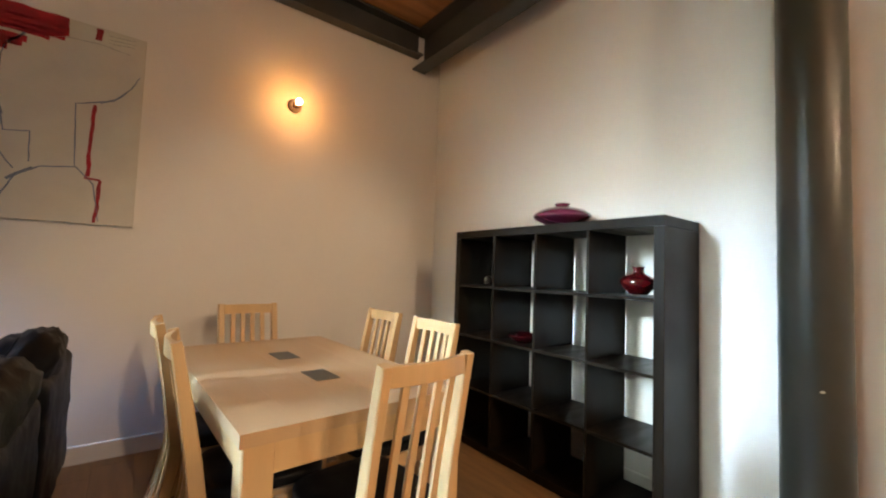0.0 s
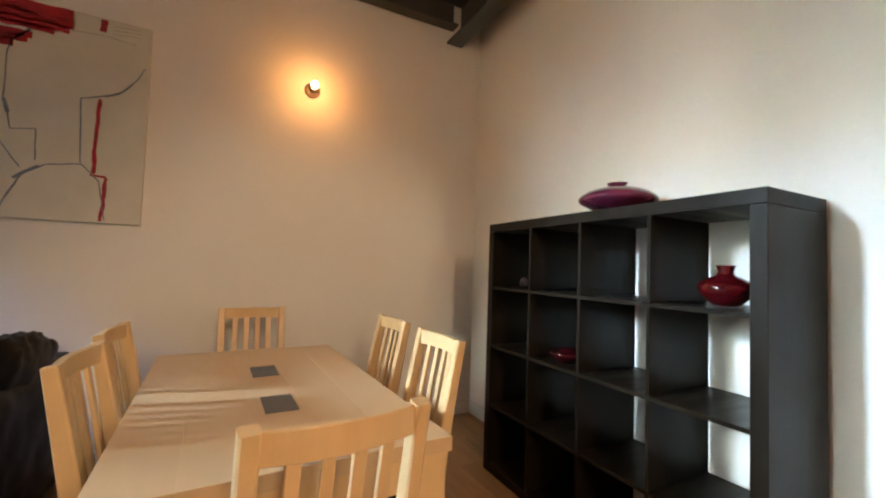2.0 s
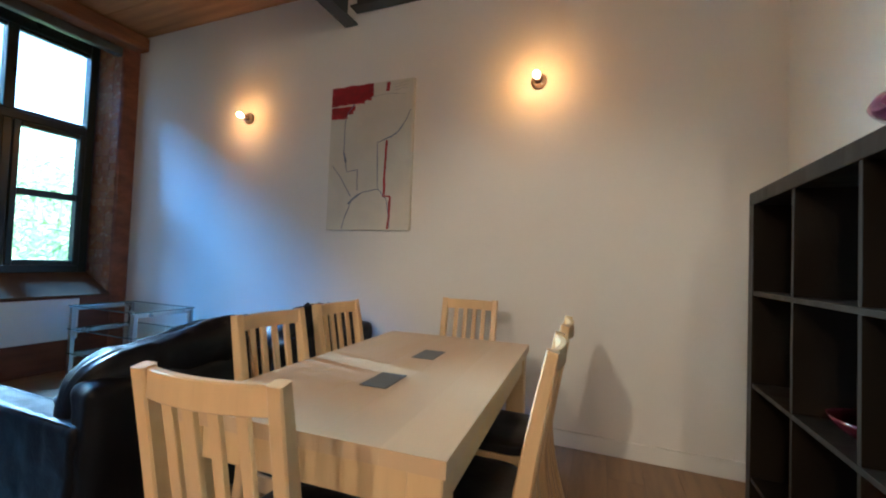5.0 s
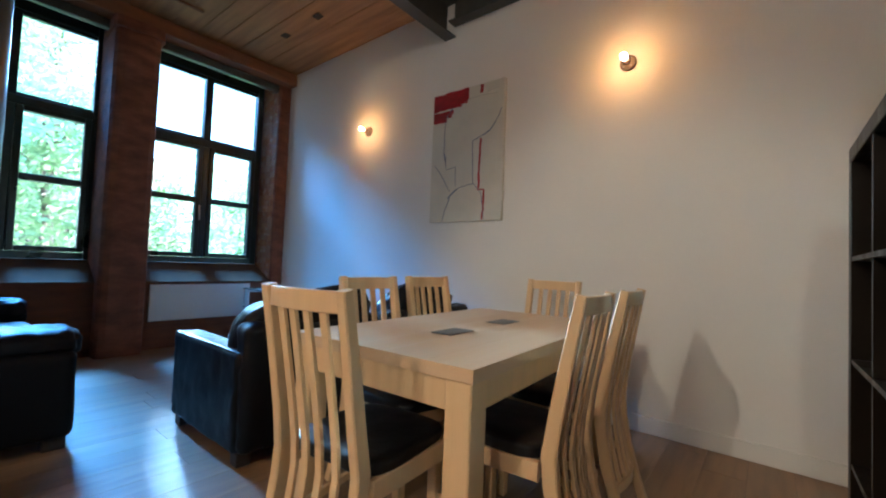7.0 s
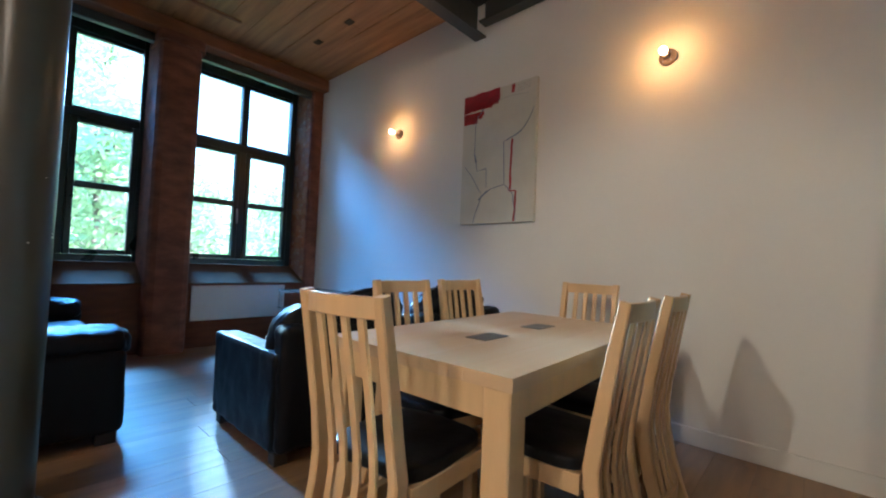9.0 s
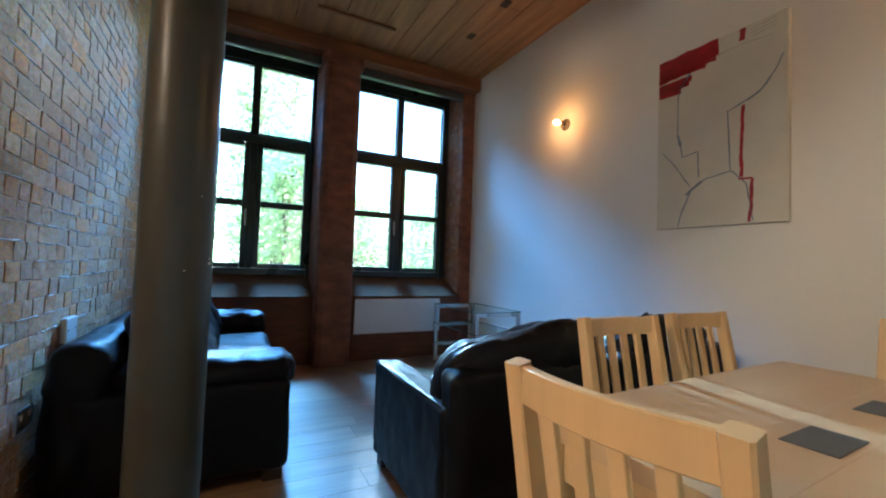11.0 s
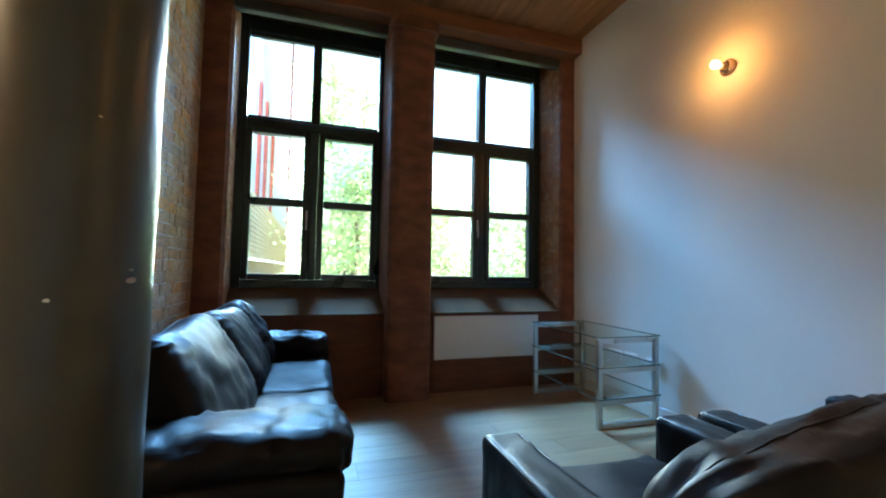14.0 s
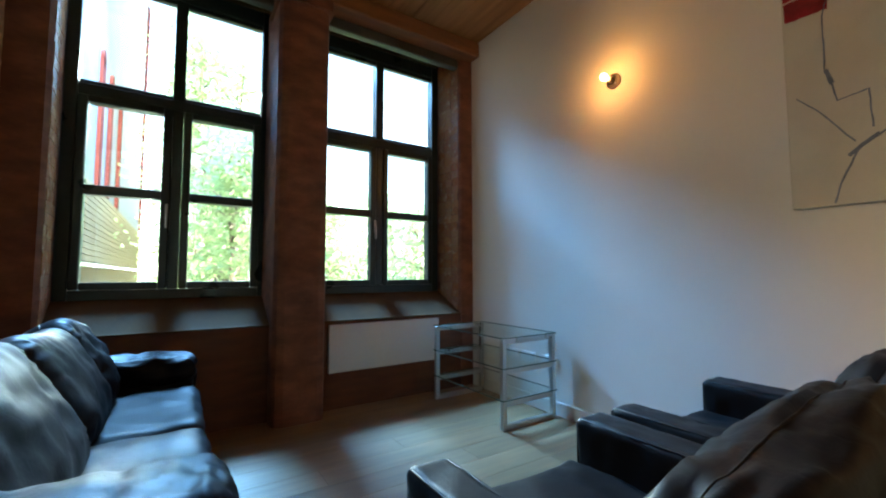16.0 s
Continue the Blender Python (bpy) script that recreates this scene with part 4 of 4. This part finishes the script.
def sofa():
    s = thing("sofa", pose(0, 0, 0), "black leather sofa with crumpled cushions against the brick wall", "sofa")
    x0, x1, yb, yf = -3.29, -1.03, -0.18, 0.80
    part("base", boxed(x0 + 0.04, x1 - 0.03, yb + 0.02, yf - 0.04, 0.065, 0.28, bevel=0.025, seg=2), M_LEATHER, s)
    part("back", padded(bmesh.new(), x0, x1, yb, 0.08, 0.06, 0.72, 0.11, 0.02, 5, n=30, seed=31), M_LEATHER, s, smooth=True)
    arm = part("arm", padded(bmesh.new(), x0, -3.02, yb + 0.1, yf, 0.06, 0.50, 0.05, 0.010, 7, n=26, seed=40), M_LEATHER, s, smooth=True)
    part("arm_pillow", padded(bmesh.new(), x0 + 0.005, -2.99, 0.02, yf - 0.01, 0.42, 0.60, 0.075, 0.022, 8, n=34, seed=41, crown=0.01), M_LEATHER, arm, "creased leather arm pillow", True)
    arm = part("arm", padded(bmesh.new(), -1.34, x1, yb + 0.1, yf - 0.01, 0.06, 0.50, 0.04, 0.009, 7, n=26, seed=43, stretch=(1, 1, 0.5)), M_LEATHER, s, smooth=True)
    p = bmesh.new()
    padded(p, -1.40, x1 - 0.03, 0.05, yf + 0.01, 0.455, 0.605, 0.07, 0.012, 12, n=44, seed=47, stretch=(0.7, 1.5, 1), crown=0.01)
    part("arm_pillow", p, M_LEATHER, arm, "puckered leather arm pillow", True)
    for k, (a, c) in enumerate(((-3.0, -2.19), (-2.185, -1.38))):
        part("seat_cushion", padded(bmesh.new(), a, c, 0.06, yf, 0.275, 0.425, 0.05, 0.010, 6, n=32, seed=50 + k, crown=0.015), M_LEATHER, s, smooth=True)
    for k, (xx, ww, zc, hh, rz) in enumerate(((-2.86, 0.50, 0.64, 0.48, 8), (-2.40, 0.66, 0.62, 0.52, 0), (-1.67, 0.74, 0.63, 0.53, -3))):
        back_pillow(s, (xx, 0.23, zc - 0.015), (0.30, ww, hh), 29, 60 + k * 5, (0.034, 0.018, 0.018)[k], -90 + rz, 0.0, 0.0, "crumpled leather back cushion")
    for px in (x0 + 0.08, x1 - 0.08):
        for py in (yb + 0.08, yf - 0.08):
            part("foot", boxed(px - 0.045, px + 0.045, py - 0.045, py + 0.045, 0, 0.066, bevel=0.004), M_SOFALEG, s)
    return s


sofa()


def media_stand():
    s = thing("media_stand", pose(0, 0, 0), "steel media stand with clear glass shelves by the wall", "media stand")
    xa, xb, ya, yb, h = -3.12, -2.21, 2.605, 3.14, 0.632
    w = 0.036
    for x in (xa, xb - w):
        f = part("end_frame", boxed(x, x + w, ya, ya + w, 0.0, h, bevel=0.003), M_METAL, s)
        part("upright", boxed(x, x + w, yb - w, yb, 0.0, h, bevel=0.003), M_METAL, f)
        for z in (0.0, 0.165, 0.385, h - w):
            part("crossbar", boxed(x + 0.001, x + w - 0.001, ya + w + 0.001, yb - w - 0.001, z, z + w, bevel=0.002), M_METAL, f)
    for z in (0.203, 0.423, h + 0.004):
        g = part("glass_shelf", boxed(xa - 0.005, xb + 0.005, ya - 0.005, yb + 0.005, z, z + 0.008), M_SHELFGLASS, s, "clear glass shelf")
        g.visible_shadow = False
        for a, b, c, d in ((xa - 0.006, xb + 0.006, ya - 0.0085, ya - 0.0055), (xa - 0.006, xb + 0.006, yb + 0.0055, yb + 0.0085), (xa - 0.0085, xa - 0.0065, ya - 0.005, yb + 0.005), (xb + 0.0065, xb + 0.0085, ya - 0.005, yb + 0.005)):
            part("glass_edge", boxed(a, b, c, d, z, z + 0.008), M_GLASSEDGE, g)
        for x in (xa + w / 2, xb - w / 2):
            for y in (ya + 0.09, yb - 0.09):
                part("sucker", lathe(bmesh.new(), [(0.012, z - 0.006), (0.012, z - 0.001)], 12, Matrix.Translation((x, y, 0))), M_METAL, g)
    return s


media_stand()

rad = thing("radiator", pose(X0 - 0.025, 1.712, 0.297), "flat white panel radiator on the brown brick wall", "radiator")
part("panel", boxed(0.03, 0.055, 0, 1.05, 0, 0.387, bevel=0.005, seg=2), M_RAD, rad)
for a in (0.15, 0.85):
    part("bracket", boxed(0.026, 0.03, a, a + 0.04, 0.05, 0.33), M_GREYPLASTIC, rad)


def socket(name, m, label, material=None):
    s = thing(name, m, label, "socket", "power sockets")
    part("plate", boxed(-0.073, 0.073, 0.0005, 0.012, -0.043, 0.043, bevel=0.003), material or M_PLASTIC, s)
    for a in (-0.035, 0.035):
        part("switch", boxed(a - 0.008, a + 0.008, 0.0125, 0.017, 0.005, 0.025, bevel=0.001), M_PLASTIC, s)
        for u, v in ((0, 0), (-0.011, -0.018), (0.011, -0.018)):
            part("pin_slot", boxed(a + u - 0.003, a + u + 0.003, 0.0122, 0.0132, v - 0.004, v + 0.002), M_GREYPLASTIC, s)


for x in (-2.72, -2.53, -2.30):
    socket("power_socket", pose(x, YN, 0.40, 0, 0, 180), "white double power socket on the white wall")
socket("power_socket", pose(-1.04, YS + 0.012, 0.44), "brushed metal double power socket on the brick wall", M_METAL)
plate = thing("wall_plate", pose(-1.48, YS + 0.004, 0.72), "cream square blanking plate on the brick wall behind the sofa", "wall plate")
part("plate", boxed(-0.075, 0.075, 0.0, 0.028, -0.06, 0.06, bevel=0.006, seg=2), M_PLASTIC, plate)
for a in (-0.055, 0.055):
    part("screw", lathe(bmesh.new(), [(0.005, 0.0275), (0.005, 0.0295), (0.003, 0.0305)], 10, Matrix.Translation((a, 0, 0)) @ pose(0, 0, 0, -90, 0, 0)), M_METAL, plate)
cable = part("cable", tube(bmesh.new(), [Vector((-2.72 - 0.06 * k, 3.12 - 0.01 * math.sin(k), 0.36 - 0.10 * math.sin(k * math.pi / 8) + 0.0 * k)) for k in range(9)], 0.004), M_PLASTIC, smooth=True)
tagged(cable, "thin white cable hanging behind the media stand", "cable")

# kitchen end: warm spots on the wall behind, which throw the chairs' shadows forward
for x, power in ((0.5, 1.0), (2.1, 0.6)):
    s = thing("wall_spot", pose(x, YK, 2.66), "small round wall spot with warm light", "wall lamp", "kitchen spots")
    turn = pose(0, 0, 0, -90, 0, 0)
    part("housing", lathe(bmesh.new(), [(0.05, 0.001), (0.052, 0.06), (0.05, 0.09)], 24, turn), M_STEEL, s, smooth=True)
    part("bulb", lathe(bmesh.new(), [(0.04, 0.0915), (0.038, 0.096), (0.02, 0.10)], 20, turn), M_SPOTGLOW, s, smooth=True)
    spot = lamp("spot_light", "SPOT", look((x, YK + 0.14, 2.66), (x * 0.25 + 0.75, 2.4, 0.6)), SPOT_W * power, (1.0, 0.76, 0.50), 0.04)
    spot.data.spot_size, spot.data.spot_blend = radians(38), 0.7

# unseen globe and point lamp added under the kitchen ceiling as warm fill
pend = thing("ceiling_lamp", pose(1.0, -2.3, 3.1), "unseen frosted glass globe added under the kitchen ceiling for warm fill", "ceiling lamp")
part("rose", lathe(bmesh.new(), [(0.06, H - 3.1), (0.06, H - 3.13), (0.02, H - 3.14), (0.02, 0.05)], 24), M_STEEL, pend, smooth=True)
globe = part("globe", lathe(bmesh.new(), [(0.02, 0.05), (0.12, 0.02), (0.17, -0.08), (0.17, -0.14), (0.12, -0.24), (0.02, -0.27)], 28), M_SPOTGLOW, pend, smooth=True)
globe.visible_shadow = False
lamp("kitchen_fill_light", "POINT", pose(1.0, -2.3, 2.98), KITCHEN_W, (1.0, 0.78, 0.58), 0.16)

# ---- outdoors ----
structure("ground", boxed(-400, 400, -400, 400, -3.6, -3.4), M_GRASS, "mown grass below the windows", "ground")


def tree(x, y, h, spread, seed, leaves):
    r = random.Random(seed)
    t = thing("tree", pose(x, y, -3.4), "tall leafy green tree outside the windows", "tree", "garden trees")
    b = bmesh.new()
    trunk = [Vector((0.15 * math.sin(k), 0.12 * math.cos(k * 1.3), h * 0.85 * k / 8)) for k in range(9)]
    tube(b, trunk, [0.17 * (1 - k / 9.5) + 0.015 for k in range(9)], 10)
    tips = []
    for k in range(26):
        z = h * r.uniform(0.16, 0.85)
        a = r.uniform(0, 2 * math.pi)
        ln = spread * (1 - 0.65 * (z / h)) * r.uniform(0.5, 1.0)
        p0 = Vector((0.1 * math.sin(z), 0.1 * math.cos(z), z))
        p1 = p0 + Vector((math.cos(a), math.sin(a), r.uniform(0.2, 0.8))) * ln * 0.55
        p2 = p0 + Vector((math.cos(a), math.sin(a), r.uniform(-0.1, 0.7))) * ln
        tube(b, [p0, p1, p2], [0.05, 0.03, 0.008], 6)
        tips += [p1, p2, (p1 + p2) / 2, p0 * 0.4 + p1 * 0.6]
    part("trunk", b, M_BARK, t, smooth=True)
    b = bmesh.new()
    clumps = [q + Vector((r.gauss(0, 0.3), r.gauss(0, 0.3), r.gauss(0, 0.35))) for q in tips for _ in range(2)]
    for k in range(leaves):
        c = clumps[k % len(clumps)]
        p = c + Vector((r.gauss(0, 0.26), r.gauss(0, 0.26), r.gauss(0, 0.30)))
        s = r.uniform(0.05, 0.10)
        u = Vector((r.gauss(0, 1), r.gauss(0, 1), r.gauss(0, 0.6))).normalized()
        v = u.orthogonal().normalized() * s * 0.55
        u *= s
        b.faces.new([b.verts.new(p + w) for w in (u, v, -u, -v)])
    part("crown", b, M_LEAF, t)
    return t


for k, (x, y, h, sp) in enumerate(((-10.5, 1.7, 8.8, 2.2), (-12.5, 4.2, 7.4, 2.6), (-9.5, 6.4, 6.8, 2.3), (-14.5, 7.8, 8.2, 2.8), (-16.5, 1.9, 9.5, 2.6), (-18, 5.0, 8.5, 3.0), (-12, 10.5, 7.5, 2.6), (-20, 9.5, 9.0, 3.2), (-21, 2.5, 9.5, 3.0), (-14.5, 1.2, 13.5, 2.4), (-19.5, 3.2, 13.0, 2.6), (-26, 6.5, 10.5, 4.5), (-25, 0.9, 10.5, 3.8), (-24, 12, 11, 4.5), (-17, 12.5, 9, 3.2), (-15.5, 2.4, 14.0, 4.0), (-17.5, 5.6, 9.6, 4.2))):
    tree(x, y, h, sp, 100 + k, 5600 if x > -15 else 4800)
bm = bmesh.new()
r = random.Random(77)
for k in range(16000):
    p = Vector((r.uniform(-24, -9.0), r.uniform(0.4, 15), -3.4 + abs(r.gauss(0, 1.2)) * 1.1))
    s = r.uniform(0.06, 0.14)
    u = Vector((r.gauss(0, 1), r.gauss(0, 1), r.gauss(0, 0.7))).normalized()
    v = u.orthogonal().normalized() * s * 0.6
    u *= s
    bm.faces.new([bm.verts.new(p + w) for w in (u, v, -u, -v)])
tagged(part("shrubs", bm, M_LEAF), "dense green shrubs below the trees", "shrubs", "", "stuff")


def neighbour():
    h = thing("neighbour_building", pose(-4.6, -0.95, -3.4), "long brick and grey rendered wing beside the windows", "building")
    L, D = 20.0, 6.0
    part("lower_wall", boxed(-L, 0, -D, 0, 0, 6.5), M_BUFF, h, "buff brick lower wall")
    part("upper_wall", boxed(-L + 0.05, 0, -D, -0.04, 6.501, 19.5), M_RENDER, h, "pale grey rendered upper wall")
    for k in range(26):
        part("brick_course", boxed(-L + 0.02, -0.02, 0.001, 0.02, 3.1 + k * 0.13, 3.1 + k * 0.13 + 0.115), M_BUFF, h)
    for x in (-7.4, -8.9, -10.9):
        b = bmesh.new()
        box(b, x - 0.35, x + 0.05, -0.035, 0.03, 6.51, 9.6)
        lathe(b, [(0.20, -0.035), (0.20, 0.03)], 20, Matrix.Translation((x - 0.15, 0, 9.6)) @ pose(0, 0, 0, -90, 0, 0))
        part("brick_pilaster", b, M_OUTBRICK, h, "red brick strip with a round head")
    for k in range(32):
        part("quoin", boxed(-L - 0.03, -L + (0.5 if k % 2 else 0.3), -0.5, 0.04, 6.6 + k * 0.35, 6.6 + k * 0.35 + 0.3), M_OUTBRICK, h)
    b = bmesh.new()
    prism(b, [(-L - 0.3, 0.0), (0.2, 0.0), (0.2, 0.25), (-L - 0.3, 0.25)], 19.5, 19.7)
    part("eaves", b, M_TIMBER, h)
    part("roof", boxed(-L - 0.3, 0.2, -D - 0.3, -0.001, 19.505, 19.8), M_ROOF, h)
    part("drain_pipe", tube(bmesh.new(), [Vector((-L, 0.08, 4.7)), Vector((0, 0.08, 4.7))], 0.04), M_PIPE, h, "green horizontal pipe")


neighbour()

# ---- pieces of floor and brick wall ----
floor = structure("floor", prism(bmesh.new(), [(-3.9, YS - 0.3), (XB - 0.3, YS - 0.3), (XB - 0.3, YK), (X1, YK), (X1, YN), (-3.9, YN)], -0.12, -0.006), M_GAP, "light oak laminate boards laid along the window wall", "floor")
rng = random.Random(9)
x, k = X0, 0
while x < X1 - 0.005:
    wd = min(0.192, X1 - x)
    ys = YS - 0.3 if x < XB - 0.3 else YK
    y = YK - rng.uniform(0, 1.1)
    me = None
    while y < YN:
        a, b = max(y, ys), min(y + 1.28, YN)
        if b - a > 0.02:
            part("plank", boxed(x + 0.0006, x + wd - 0.0006, a + 0.0006, b - 0.0006, -0.006, 0.0, bevel=0.0008), M_FLOOR, floor)
        y += 1.28
    x += 0.192

wall_south = structure("wall_south", boxed(X0, XB - 0.005, YS - 0.3, YS - 0.0029, -0.1, H), M_MORTAR, "rough old exposed brick wall with pale mortar", "wall")
structure("wall_west_kitchen", boxed(XB - 0.3, XB - 0.018, YK, YS - 0.3, -0.1, H), M_MORTAR, "rough old exposed brick return wall", "wall")
rows = courses(X0, XB, 0.0, H, 5)
near = [q for q in rows if q[0] > -2.0]
near.sort(key=lambda q: (q[1] > 2.3, -q[0]))
near, rest = near[:300], near[300:] + [q for q in rows if q[0] <= -2.0]
cache = {}
for k, (u, z, ln, out, tilt) in enumerate(near):
    key = (round(ln / 0.02), k % 7)
    if key not in cache:
        b = brick_mesh(round(ln / 0.02) * 0.02, 0.03, 0.0742, k)
        cache[key] = bpy.data.meshes.new("brick")
        bmesh.ops.recalc_face_normals(b, faces=b.faces)
        b.to_mesh(cache[key])
        b.free()
        cache[key].materials.append(M_BRICK)
    ob = new("brick", cache[key])
    ob.matrix_basis = pose(u, YS + out, z, 1.6 * math.sin(k * 7.3), tilt, 1.1 * math.sin(k * 3.1)) @ Matrix.Diagonal((ln / (key[0] * 0.02), 1, 1, 1))
    ob.parent = wall_south
joined_bricks("far_bricks", wall_south, rest, Matrix.Translation((0, YS, 0)))
joined_bricks("return_bricks", wall_south, courses(-1.2, 0.0, 0.0, H, 6), Matrix.Translation((XB, YS - 0.03, 0)) @ pose(0, 0, 0, 0, 0, -90) @ pose(1.2, 0, 0))

# pale lime squeezed out along some bed joints
rng = random.Random(15)
bm = bmesh.new()
z = 0.0755
while z < H - 0.1:
    x = X0 + 0.1
    while x < XB - 0.25:
        ln = rng.uniform(0.05, 0.26)
        if rng.random() < 0.42:
            steps = max(3, int(ln / 0.03))
            line = [Vector((x + ln * q / steps, YS + rng.uniform(-0.001, 0.002), z + 0.0005 + 0.005 * math.sin((x + ln * q / steps) * 2.3 + z * 2.0) + rng.uniform(-0.002, 0.002))) for q in range(steps + 1)]
            tube(bm, line, [rng.uniform(0.0015, 0.0055) for _ in line], 5)
        x += ln + rng.uniform(0.0, 0.2)
    z += 0.0755
tagged(part("lime_smears", bm, M_LIME, wall_south, smooth=True), "pale lime smears along the bed joints", "", "", "stuff")
